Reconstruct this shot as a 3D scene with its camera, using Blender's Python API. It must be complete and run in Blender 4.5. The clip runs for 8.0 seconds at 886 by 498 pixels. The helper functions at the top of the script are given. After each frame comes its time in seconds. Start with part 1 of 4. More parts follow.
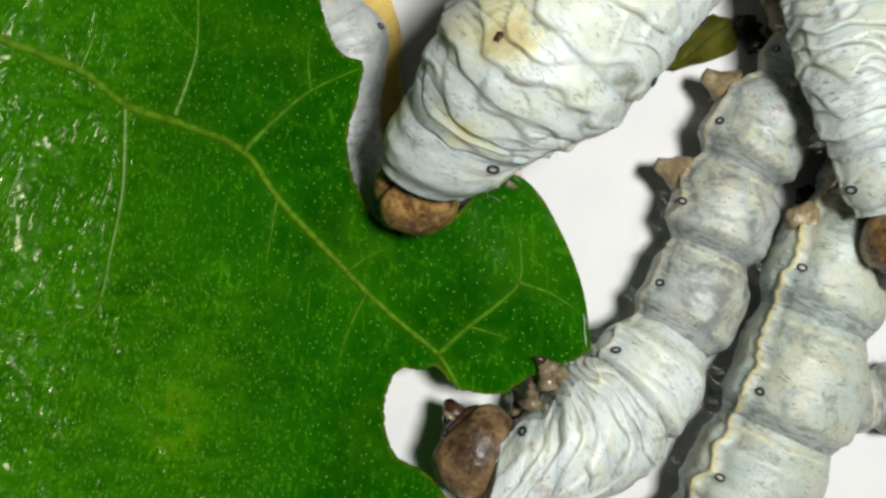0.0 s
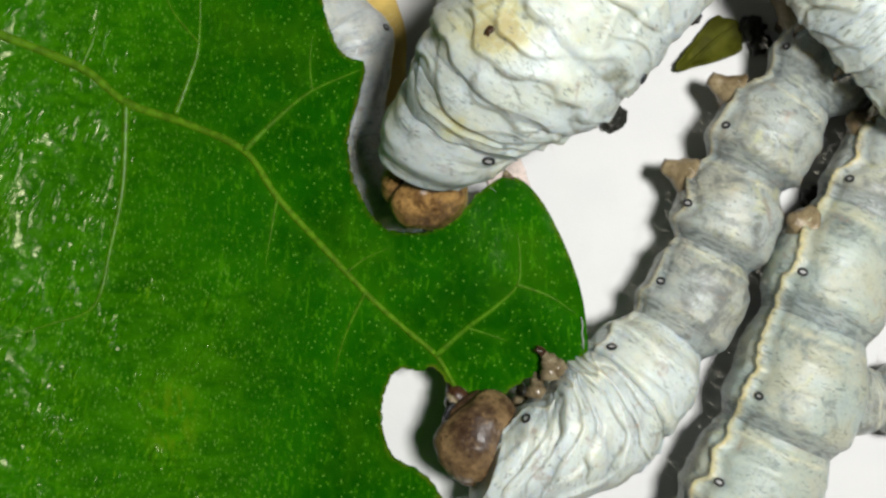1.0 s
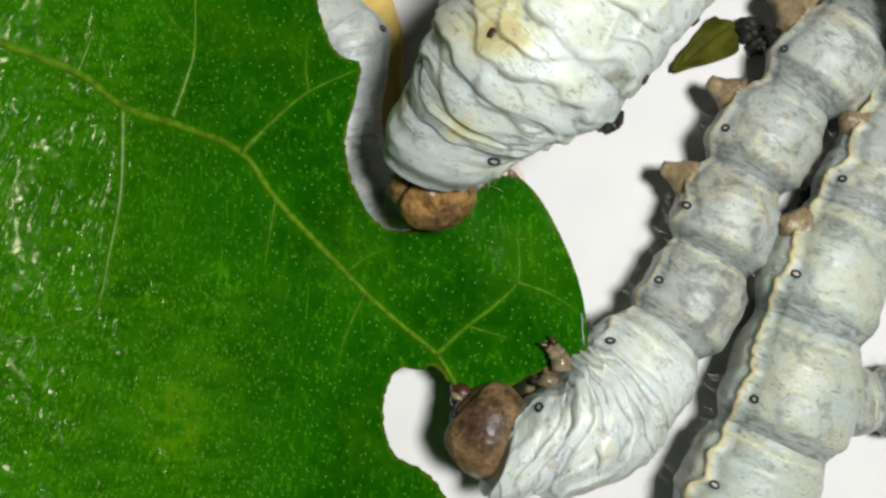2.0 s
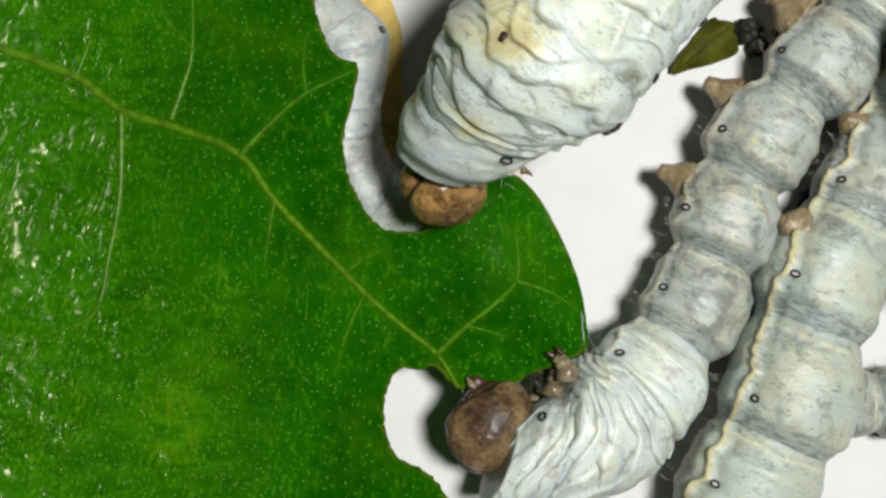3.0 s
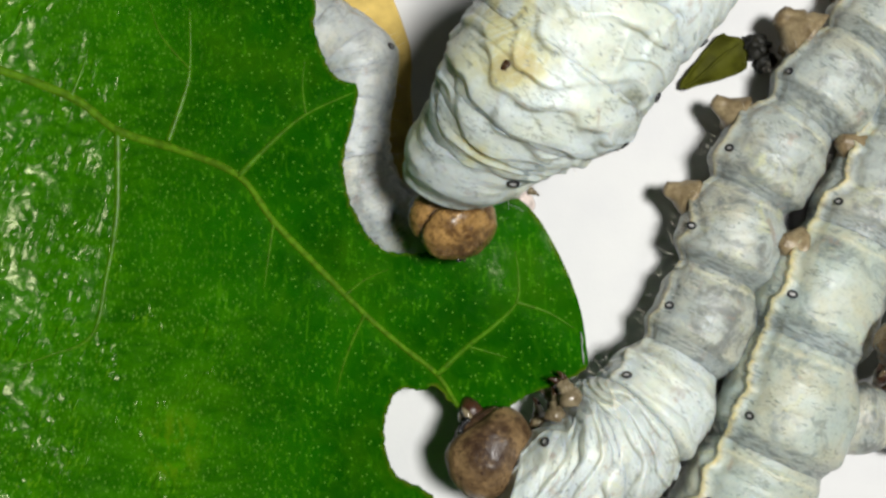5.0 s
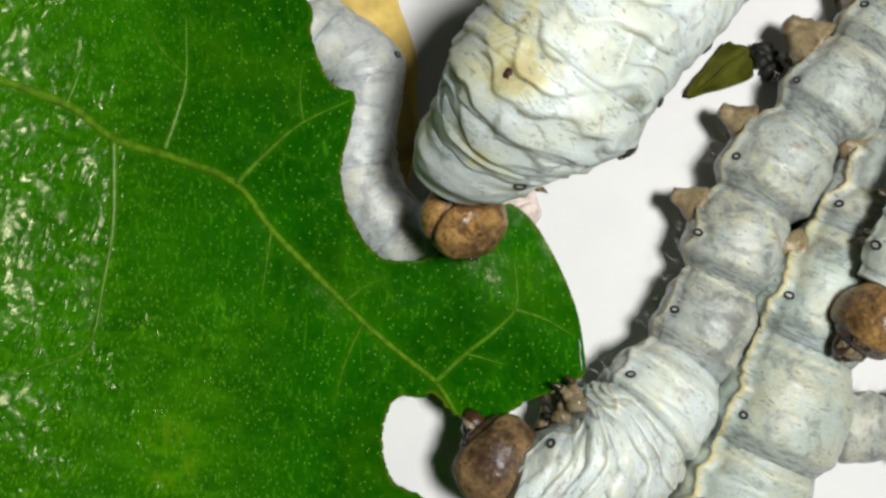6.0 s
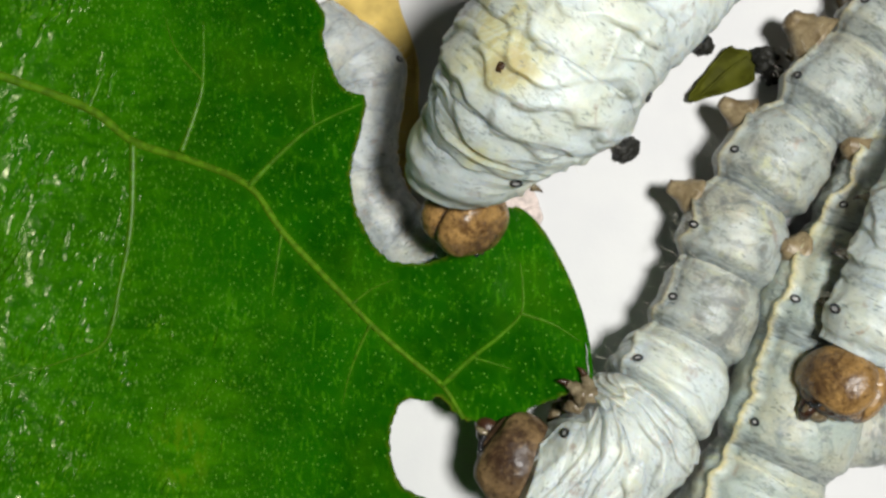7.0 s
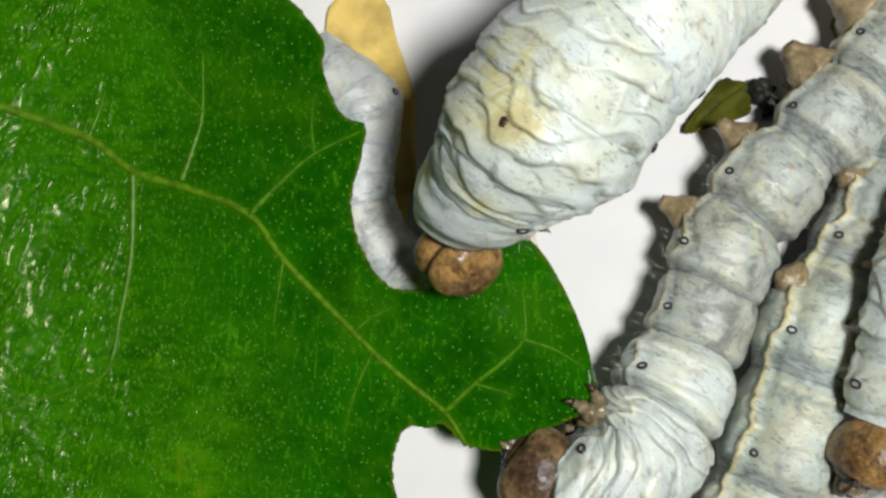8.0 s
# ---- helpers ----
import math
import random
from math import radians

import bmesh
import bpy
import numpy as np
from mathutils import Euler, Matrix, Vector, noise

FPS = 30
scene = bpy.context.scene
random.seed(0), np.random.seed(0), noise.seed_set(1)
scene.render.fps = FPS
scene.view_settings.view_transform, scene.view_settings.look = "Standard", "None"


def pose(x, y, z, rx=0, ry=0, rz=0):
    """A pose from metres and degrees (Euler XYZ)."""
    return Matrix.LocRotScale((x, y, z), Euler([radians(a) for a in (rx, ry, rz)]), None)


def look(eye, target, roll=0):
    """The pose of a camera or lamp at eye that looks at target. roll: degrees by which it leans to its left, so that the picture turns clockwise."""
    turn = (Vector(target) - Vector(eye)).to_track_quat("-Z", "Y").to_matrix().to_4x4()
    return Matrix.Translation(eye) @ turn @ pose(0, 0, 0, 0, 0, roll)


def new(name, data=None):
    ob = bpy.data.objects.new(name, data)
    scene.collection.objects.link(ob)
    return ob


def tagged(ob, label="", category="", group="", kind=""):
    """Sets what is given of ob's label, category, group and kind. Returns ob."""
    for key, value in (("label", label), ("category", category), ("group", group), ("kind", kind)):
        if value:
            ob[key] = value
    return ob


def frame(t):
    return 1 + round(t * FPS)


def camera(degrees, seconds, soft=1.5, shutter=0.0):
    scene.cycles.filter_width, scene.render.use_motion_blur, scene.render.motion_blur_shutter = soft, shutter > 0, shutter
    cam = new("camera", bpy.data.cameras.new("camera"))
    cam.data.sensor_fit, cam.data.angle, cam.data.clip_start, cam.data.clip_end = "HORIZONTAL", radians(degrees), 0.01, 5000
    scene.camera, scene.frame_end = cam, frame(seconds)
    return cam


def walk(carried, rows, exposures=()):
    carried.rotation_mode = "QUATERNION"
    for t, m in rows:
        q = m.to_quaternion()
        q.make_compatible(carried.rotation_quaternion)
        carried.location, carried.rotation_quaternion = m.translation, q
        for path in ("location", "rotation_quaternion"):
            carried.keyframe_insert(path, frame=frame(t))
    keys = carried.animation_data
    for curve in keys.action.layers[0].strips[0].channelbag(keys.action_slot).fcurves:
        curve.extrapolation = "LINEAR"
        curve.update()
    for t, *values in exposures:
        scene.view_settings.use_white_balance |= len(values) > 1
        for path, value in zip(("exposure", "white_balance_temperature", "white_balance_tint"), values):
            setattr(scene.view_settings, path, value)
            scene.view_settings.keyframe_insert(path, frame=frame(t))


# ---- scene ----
cam = camera(40.0, 8.0, soft=2.7)
T = [0.0, 0.5, 1.0, 1.5, 3.0, 3.5, 4.0, 4.5, 6.0, 6.5, 7.0, 7.5, 8.0]
walk(cam, [
    (0, pose(-0.00000, 0.00000, 0.11)),
    (0.5, pose(-0.00000, 0.00000, 0.11)),
    (1, pose(-0.00046, 0.00011, 0.11)),
    (1.5, pose(-0.00030, 0.00015, 0.11)),
    (3, pose(-0.00011, 0.00031, 0.11)),
    (3.5, pose(-0.00011, 0.00031, 0.11)),
    (4, pose(-0.00042, 0.00076, 0.11)),
    (4.5, pose(-0.00061, 0.00126, 0.11)),
    (6, pose(-0.00145, 0.00247, 0.11)),
    (6.5, pose(-0.00148, 0.00259, 0.11)),
    (7, pose(-0.00160, 0.00285, 0.11)),
    (7.5, pose(-0.00159, 0.00384, 0.11)),
    (8, pose(-0.00125, 0.00567, 0.11)),
])

# ---- light: one desk lamp high above the paper, a dim room around ----
world = bpy.data.worlds.new("room")
world.use_nodes = True
scene.world = world
world.node_tree.nodes["Background"].inputs["Color"].default_value = (1.0, 0.93, 0.76, 1)
world.node_tree.nodes["Background"].inputs["Strength"].default_value = 0.001
lamp_data = bpy.data.lights.new("desk_lamp", "AREA")
lamp_data.shape, lamp_data.size, lamp_data.energy, lamp_data.color = "DISK", 0.034, 0.76, (1.0, 0.99, 0.965)
lamp = new("desk_lamp", lamp_data)
lamp.matrix_world = look((0.052, 0.010, 0.220), (0, 0, 0))
scene.view_settings.exposure = 0.0

MM = 0.001


# ---- materials ----
class Nodes:
    """A small helper that strings shader nodes together."""

    def __init__(self, name):
        self.mat = bpy.data.materials.new(name)
        self.mat.use_nodes = True
        self.tree = self.mat.node_tree
        self.bsdf = self.tree.nodes["Principled BSDF"]
        coords = self.add("ShaderNodeTexCoord")
        info = self.add("ShaderNodeObjectInfo")
        shift = self.add("ShaderNodeVectorMath", operation="SCALE")
        shift.inputs[0].default_value = (0.31, 0.17, 0.23)
        self.link(info.outputs["Random"], shift.inputs["Scale"])
        moved = self.add("ShaderNodeVectorMath", operation="ADD")
        self.link(coords.outputs["Object"], moved.inputs[0])
        self.link(shift.outputs[0], moved.inputs[1])
        self.where, self.own = moved.outputs[0], coords.outputs["Object"]

    def add(self, kind, operation="", feature=""):
        node = self.tree.nodes.new(kind)
        if operation:
            node.operation = operation
        if feature:
            node.feature = feature
        return node

    def link(self, a, b):
        self.tree.links.new(a, b)

    def stretched(self, x, y, z):
        node = self.add("ShaderNodeVectorMath", operation="MULTIPLY")
        node.inputs[1].default_value = (x, y, z)
        self.link(self.where, node.inputs[0])
        return node.outputs[0]

    def noise(self, mm, detail=4.0, rough=0.55, where=None, warp=0.0):
        node = self.add("ShaderNodeTexNoise")
        self.link(where or self.where, node.inputs["Vector"])
        node.inputs["Scale"].default_value = 1000.0 / mm
        node.inputs["Detail"].default_value = detail
        node.inputs["Roughness"].default_value = rough
        node.inputs["Distortion"].default_value = warp
        return node.outputs["Fac"]

    def cells(self, mm, feature="F1", where=None):
        node = self.add("ShaderNodeTexVoronoi", feature=feature)
        node.voronoi_dimensions = "2D"
        self.link(where or self.where, node.inputs["Vector"])
        node.inputs["Scale"].default_value = 1000.0 / mm
        return node.outputs["Distance"]

    def ramp(self, value, low, high, a=0.0, b=1.0):
        node = self.add("ShaderNodeMapRange")
        node.interpolation_type = "SMOOTHSTEP"
        self.link(value, node.inputs["Value"])
        for key, v in (("From Min", low), ("From Max", high), ("To Min", a), ("To Max", b)):
            node.inputs[key].default_value = v
        return node.outputs["Result"]

    def math(self, how, a, b):
        node = self.add("ShaderNodeMath", operation=how)
        for slot, v in zip(node.inputs, (a, b)):
            if isinstance(v, (int, float)):
                slot.default_value = v
            else:
                self.link(v, slot)
        return node.outputs[0]

    def mix(self, fac, a, b):
        node = self.add("ShaderNodeMix")
        node.data_type = "RGBA"
        self.link(fac, node.inputs[0])
        for slot, v in zip((node.inputs[6], node.inputs[7]), (a, b)):
            if isinstance(v, tuple):
                slot.default_value = (*v, 1)
            else:
                self.link(v, slot)
        return node.outputs[2]

    def warped(self, mm, amount):
        wobble = self.add("ShaderNodeTexNoise")
        self.link(self.where, wobble.inputs["Vector"])
        wobble.inputs["Scale"].default_value = 1000.0 / mm
        scaled = self.add("ShaderNodeVectorMath", operation="SCALE")
        self.link(wobble.outputs["Color"], scaled.inputs[0])
        scaled.inputs["Scale"].default_value = amount * MM
        moved = self.add("ShaderNodeVectorMath", operation="ADD")
        self.link(self.where, moved.inputs[0])
        self.link(scaled.outputs[0], moved.inputs[1])
        return moved.outputs[0]

    def attribute(self, name):
        node = self.add("ShaderNodeAttribute")
        node.attribute_name = name
        return node.outputs["Fac"]

    def bump(self, height, mm, strength=1.0, under=None):
        node = self.add("ShaderNodeBump")
        node.inputs["Distance"].default_value = mm * MM
        node.inputs["Strength"].default_value = strength
        self.link(height, node.inputs["Height"])
        if under is not None:
            self.link(under, node.inputs["Normal"])
        return node.outputs["Normal"]

    def finish(self, colour, rough, normal=None, specular=0.5, sss=0.0, coat=0.0):
        b = self.bsdf
        if isinstance(colour, tuple):
            b.inputs["Base Color"].default_value = (*colour, 1)
        else:
            self.link(colour, b.inputs["Base Color"])
        if isinstance(rough, (int, float)):
            b.inputs["Roughness"].default_value = rough
        else:
            self.link(rough, b.inputs["Roughness"])
        if normal is not None:
            self.link(normal, b.inputs["Normal"])
        b.inputs["Specular IOR Level"].default_value = specular
        b.inputs["Coat Weight"].default_value = coat
        b.inputs["Coat Roughness"].default_value = 0.2
        if sss:
            b.inputs["Subsurface Weight"].default_value = sss
            b.inputs["Subsurface Radius"].default_value = (1.0, 0.8, 0.55)
            b.inputs["Subsurface Scale"].default_value = 0.0018
        return self.mat


def skin(name, pale, cream, grey, grey_amount, yellow_amount, speck):
    """Silkworm skin: waxy white, stained cream and grey, with short dark marks and fine creases."""
    n = Nodes(name)
    pale, cream, grey = (tuple(0.9 * c for c in tone) for tone in (pale, cream, grey))
    colour = n.mix(n.ramp(n.noise(4.6, 4, 0.6), 0.40, 0.66), pale, cream)
    colour = n.mix(n.ramp(n.noise(2.6, 6, 0.68, warp=0.6), 0.55 - grey_amount, 0.74 - grey_amount), colour, grey)
    stain = n.math("MULTIPLY", n.ramp(n.noise(3.2, 5, 0.65, warp=1.0), 0.64 - yellow_amount, 0.82 - yellow_amount), 0.7)
    colour = n.mix(stain, colour, (0.50, 0.51, 0.27))
    smear = n.math("MULTIPLY", n.attribute("stain"), n.ramp(n.noise(3.4, 5, 0.60, warp=1.0), 0.28, 0.72))
    colour = n.mix(n.ramp(smear, 0.05, 0.8, 0.0, 0.8), colour, (0.47, 0.455, 0.22))
    colour = n.mix(n.ramp(smear, 0.50, 1.10, 0.0, 0.6), colour, (0.33, 0.26, 0.09))
    # skin stretched between two rings, its shade painted dark and streaked across the body
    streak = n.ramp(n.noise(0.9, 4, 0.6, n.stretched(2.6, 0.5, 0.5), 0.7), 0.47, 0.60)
    colour = n.mix(n.math("MULTIPLY", n.attribute("membrane_shade"), 0.62), colour, (0.25, 0.29, 0.29))
    colour = n.mix(n.math("MULTIPLY", n.math("MULTIPLY", n.attribute("membrane_shade"), streak), 0.7), colour, (0.085, 0.10, 0.10))
    colour = n.mix(n.math("MULTIPLY", n.attribute("rim"), n.ramp(n.noise(1.6, 3), 0.35, 0.6, 0.12, 0.6)), colour, (0.62, 0.60, 0.42))
    colour = n.mix(n.math("MULTIPLY", n.attribute("fold"), 0.9), colour, (0.60, 0.47, 0.17))
    # shade of the fold creases, painted dark olive
    colour = n.mix(n.math("MULTIPLY", n.attribute("crease_shade"), 0.85), colour, (0.13, 0.13, 0.05))
    # short dark dashes across the body
    dash = n.math("MULTIPLY", n.ramp(n.noise(0.50, 3, 0.55, n.stretched(2.1, 0.60, 0.60), 0.6), 0.63 - speck, 0.68 - speck),
                  n.ramp(n.noise(2.0, 3), 0.42, 0.58))
    colour = n.mix(n.math("MULTIPLY", dash, 0.62), colour, (0.085, 0.11, 0.11))
    # hair-thin crease lines
    wander = n.noise(2.2, 3, 0.55, n.stretched(2.0, 0.55, 0.55), 0.5)
    near = n.math("ABSOLUTE", n.math("SUBTRACT", wander, 0.5), 0.0)
    thread = n.math("MULTIPLY", n.ramp(near, 0.004, 0.016, 1.0, 0.0), n.ramp(n.noise(2.9, 2), 0.46, 0.60))
    colour = n.mix(n.math("MULTIPLY", thread, 0.55), colour, (0.15, 0.165, 0.12))
    spot = n.math("MULTIPLY", n.ramp(n.noise(1.3, 4, 0.6, warp=0.5), 0.57, 0.70), n.ramp(n.noise(5.0, 2), 0.44, 0.60))
    colour = n.mix(n.math("MULTIPLY", spot, 0.6), colour, (0.30, 0.22, 0.17))
    colour = n.mix(n.ramp(n.noise(0.35, 3, 0.6), 0.46, 0.72, 0.0, 0.35), colour, grey)
    fine = n.bump(n.noise(0.22, 5, 0.65), 0.06, 0.8)
    soft = n.bump(n.noise(1.0, 4, 0.55, n.stretched(2.0, 0.8, 0.8), 0.8), 0.28, 0.25, fine)
    sunk = n.bump(n.math("ADD", thread, dash), 0.10, -0.5, soft)
    return n.finish(colour, n.ramp(n.noise(0.8, 3), 0.3, 0.7, 0.30, 0.50), sunk, 0.5, 0.8)


SKIN_PALE = skin("pale_skin", (0.59, 0.65, 0.63), (0.60, 0.635, 0.54), (0.42, 0.46, 0.45), 0.0, 0.05, 0.045)
SKIN_STAINED = skin("stained_skin", (0.53, 0.59, 0.575), (0.535, 0.575, 0.49), (0.40, 0.44, 0.40), 0.02, 0.05, 0.050)
SKIN_GREY = skin("grey_skin", (0.405, 0.445, 0.415), (0.45, 0.45, 0.36), (0.195, 0.21, 0.195), 0.08, 0.08, 0.05)
SKIN_GREEN = skin("greenish_skin", (0.41, 0.47, 0.42), (0.46, 0.47, 0.36), (0.22, 0.26, 0.24), 0.05, 0.05, 0.055)
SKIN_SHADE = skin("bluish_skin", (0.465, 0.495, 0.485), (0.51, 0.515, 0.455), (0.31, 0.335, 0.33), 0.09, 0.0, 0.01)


def brown_horn(name, light, dark, freckle, rough, face=False):
    """Hard brown shell: cloudy amber with dark freckles; a head is darker along its seam and towards the mouth."""
    n = Nodes(name)
    half = tuple(0.55 * a + 0.45 * b for a, b in zip(light, dark))
    colour = n.mix(n.ramp(n.noise(2.1, 4, 0.6, warp=0.4), 0.40, 0.60), half, light)
    colour = n.mix(n.ramp(n.noise(2.6, 6, 0.70, warp=1.0), 0.47, 0.66, 0.0, 0.85), colour, dark)
    colour = n.mix(n.ramp(n.noise(0.42, 4, 0.7, warp=0.8), 0.50, 0.66, 0.0, freckle), colour, dark)
    colour = n.mix(n.ramp(n.noise(0.6, 3, 0.6), 0.60, 0.70, 0.0, 0.35), colour, tuple(min(1.0, 1.7 * c) for c in light))
    if face:
        ragged = n.math("MULTIPLY", n.attribute("mouthward"), n.ramp(n.noise(0.9, 5, 0.65), 0.25, 0.6, 0.45, 1.0))
        colour = n.mix(n.ramp(ragged, 0.25, 0.75, 0.0, 0.93), colour, (0.026, 0.013, 0.008))
    relief = n.bump(n.noise(0.16, 4, 0.6), 0.04, 0.6)
    relief = n.bump(n.noise(0.9, 3, 0.5, warp=0.6), 0.12, 0.6, relief)
    return n.finish(colour, n.ramp(n.noise(0.4, 3), 0.3, 0.7, rough, rough + 0.16), relief, 0.42)


HORN = brown_horn("brown_head_shell", (0.28, 0.165, 0.055), (0.050, 0.022, 0.007), 0.75, 0.24, True)
HORN_DULL = brown_horn("dull_head_shell", (0.20, 0.13, 0.06), (0.032, 0.016, 0.008), 0.8, 0.30, True)
HORN_DARK = brown_horn("dark_mouth_shell", (0.05, 0.022, 0.011), (0.014, 0.008, 0.006), 0.5, 0.22)
HORN_LEG = brown_horn("amber_leg_shell", (0.20, 0.165, 0.10), (0.05, 0.03, 0.012), 0.4, 0.09)
HORN_CLAW = brown_horn("brown_claw_shell", (0.050, 0.027, 0.012), (0.02, 0.010, 0.006), 0.4, 0.14)
HORN_PROLEG = brown_horn("tan_proleg_skin", (0.26, 0.205, 0.115), (0.11, 0.075, 0.035), 0.5, 0.32)


def plain(name, colour, rough, grain=0.5, specular=0.5):
    n = Nodes(name)
    darker = tuple(c * 0.6 for c in colour)
    return n.finish(n.mix(n.ramp(n.noise(grain, 4), 0.35, 0.65), darker, colour), rough,
                    n.bump(n.noise(grain * 0.6, 4), 0.06, 0.7), specular)


BLACK = plain("black_ring", (0.012, 0.012, 0.014), 0.35, 0.2)
PORE = plain("pale_pore", (0.42, 0.42, 0.40), 0.5, 0.2)
HAIR = plain("pale_hair", (0.75, 0.70, 0.60), 0.4, 0.3)
FRASS = plain("black_frass", (0.016, 0.016, 0.012), 0.6, 0.5, 0.3)
OLIVE = plain("olive_leaf", (0.062, 0.066, 0.005), 0.7, 1.6, 0.1)
YELLOW = plain("yellow_dry_leaf", (0.62, 0.45, 0.13), 0.7, 5.0, 0.15)
PINKISH = plain("pinkish_scrap", (0.62, 0.52, 0.47), 0.7, 1.2)


def paper_material():
    n = Nodes("white_paper")
    colour = n.mix(n.ramp(n.noise(7.0, 4), 0.3, 0.7), (0.545, 0.545, 0.545), (0.575, 0.575, 0.565))
    return n.finish(colour, 0.75, n.bump(n.noise(0.5, 5), 0.05, 0.35), 0.3)


def leaf_material():
    n = Nodes("green_leaf_blade")
    colour = n.mix(n.ramp(n.noise(9.0, 4), 0.35, 0.68), (0.0034, 0.062, 0.0004), (0.0088, 0.106, 0.0006))
    colour = n.mix(n.math("MULTIPLY", n.ramp(n.noise(1.6, 5, 0.65), 0.42, 0.72), 0.6), colour, (0.014, 0.102, 0.0008))
    vein = n.math("MULTIPLY", n.ramp(n.cells(4.2, "DISTANCE_TO_EDGE", n.warped(2.0, 2.2)), 0.0, 0.11, 0.22, 0.0), n.ramp(n.noise(6.0, 2), 0.35, 0.6))
    colour = n.mix(vein, colour, (0.040, 0.175, 0.002))
    net = n.math("MULTIPLY", n.ramp(n.cells(1.5, "DISTANCE_TO_EDGE", n.warped(1.0, 0.8)), 0.0, 0.10, 0.16, 0.0), n.ramp(n.noise(4.0, 2), 0.40, 0.62))
    colour = n.mix(net, colour, (0.030, 0.155, 0.002))
    dots = n.math("MULTIPLY", n.ramp(n.cells(0.95, where=n.stretched(1.15, 0.9, 1.0)), 0.03, 0.13, 1.0, 0.0), n.ramp(n.noise(1.3, 2), 0.38, 0.55))
    colour = n.mix(n.math("MULTIPLY", dots, 0.85), colour, (0.14, 0.36, 0.035))
    dust = n.math("MULTIPLY", n.ramp(n.cells(0.7), 0.05, 0.22, 1.0, 0.0), n.ramp(n.noise(1.6, 3), 0.46, 0.62))
    colour = n.mix(n.math("MULTIPLY", dust, 0.6), colour, (0.07, 0.24, 0.006))
    old = n.ramp(n.noise(10.0, 4, 0.6), 0.50, 0.72)
    colour = n.mix(n.math("MULTIPLY", old, 0.2), colour, (0.075, 0.19, 0.002))
    # narrow pale strokes painted for the small glints of the blade
    glint_fleck = n.ramp(n.noise(0.75, 3, 0.6, n.stretched(1.9, 0.55, 1.0), 0.4), 0.55, 0.68, 0.0, 0.75)
    glint_fleck = n.math("MULTIPLY", glint_fleck, n.ramp(n.noise(9.0, 3), 0.38, 0.62, 0.3, 1.0))
    colour = n.mix(glint_fleck, colour, (0.055, 0.225, 0.004))
    # brighter strokes on the left parts, glints put into the colour
    pore = n.ramp(n.cells(0.62, where=n.stretched(1.5, 0.75, 1.0)), 0.06, 0.26, 0.9, 0.0)
    colour = n.mix(n.math("MULTIPLY", pore, n.math("MULTIPLY", n.attribute("ageing_light"), n.ramp(n.noise(1.5, 3), 0.40, 0.56))), colour, (0.22, 0.46, 0.06))
    # an ageing patch turns yellow in streaks; the left gets painted-in light
    aged_light = n.math("MULTIPLY", n.attribute("ageing_light"), n.ramp(n.noise(1.5, 5, 0.65, n.stretched(0.6, 1.3, 1.0), 0.7), 0.36, 0.66, 0.3, 1.0))
    colour = n.mix(aged_light, colour, (0.050, 0.215, 0.001))
    colour = n.mix(n.math("MULTIPLY", n.ramp(n.attribute("ageing_light"), 0.6, 1.05), n.ramp(n.noise(1.3, 5, 0.65, n.stretched(1.3, 0.6, 1.0), 0.7), 0.44, 0.62, 0.0, 0.45)), colour, (0.130, 0.235, 0.004))
    colour = n.mix(n.math("MULTIPLY", n.attribute("along_vein"), 0.5), colour, (0.030, 0.150, 0.001))
    colour = n.mix(n.math("MULTIPLY", n.attribute("cut"), n.ramp(n.noise(1.2, 3), 0.35, 0.6, 0.1, 0.75)), colour, (0.12, 0.135, 0.010))
    fine = n.bump(n.noise(0.45, 5, 0.65), 0.03, 0.5)
    mid = n.bump(n.noise(1.1, 4, 0.6), 0.08, 0.45, fine)
    # blistered skin of the curled and ageing parts
    slant = n.add("ShaderNodeVectorRotate")
    n.link(n.where, slant.inputs["Vector"])
    slant.inputs["Angle"].default_value = radians(24)
    narrow = n.add("ShaderNodeVectorMath", operation="MULTIPLY")
    n.link(slant.outputs[0], narrow.inputs[0])
    narrow.inputs[1].default_value = (1.8, 0.62, 1.0)
    blister = n.math("MULTIPLY", n.ramp(n.noise(1.9, 2.0, 0.45, narrow.outputs[0], 0.8), 0.44, 0.72), n.attribute("blistered"))
    top = n.bump(blister, 0.38, 1.0, mid)
    # pale green strokes painted where the blistered skin would glint
    blister_glint = n.math("MULTIPLY", n.ramp(n.noise(0.55, 2.5, 0.5, narrow.outputs[0], 0.4), 0.58, 0.70), n.ramp(n.attribute("blistered"), 0.05, 0.5))
    colour = n.mix(n.math("MULTIPLY", blister_glint, 0.6), colour, (0.13, 0.33, 0.008))
    n.bsdf.inputs["Specular Tint"].default_value = (1.0, 0.98, 0.62, 1)
    mat = n.finish(colour, n.ramp(n.noise(1.0, 4), 0.3, 0.7, 0.13, 0.22), top, 0.14)
    # light that soaks through the thin blade
    through_blade = n.add("ShaderNodeBsdfTranslucent")
    through_blade.inputs["Color"].default_value = (0.17, 0.48, 0.03, 1)
    both = n.add("ShaderNodeMixShader")
    both.inputs[0].default_value = 0.34
    n.link(n.bsdf.outputs[0], both.inputs[1])
    n.link(through_blade.outputs[0], both.inputs[2])
    n.link(both.outputs[0], n.tree.nodes["Material Output"].inputs["Surface"])
    return mat


PAPER, BLADE = paper_material(), leaf_material()
VEIN = plain("yellow_green_vein", (0.070, 0.168, 0.004), 0.6, 0.8, 0.06)
SIDE_VEIN = plain("green_side_vein", (0.052, 0.155, 0.003), 0.5, 0.8, 0.10)
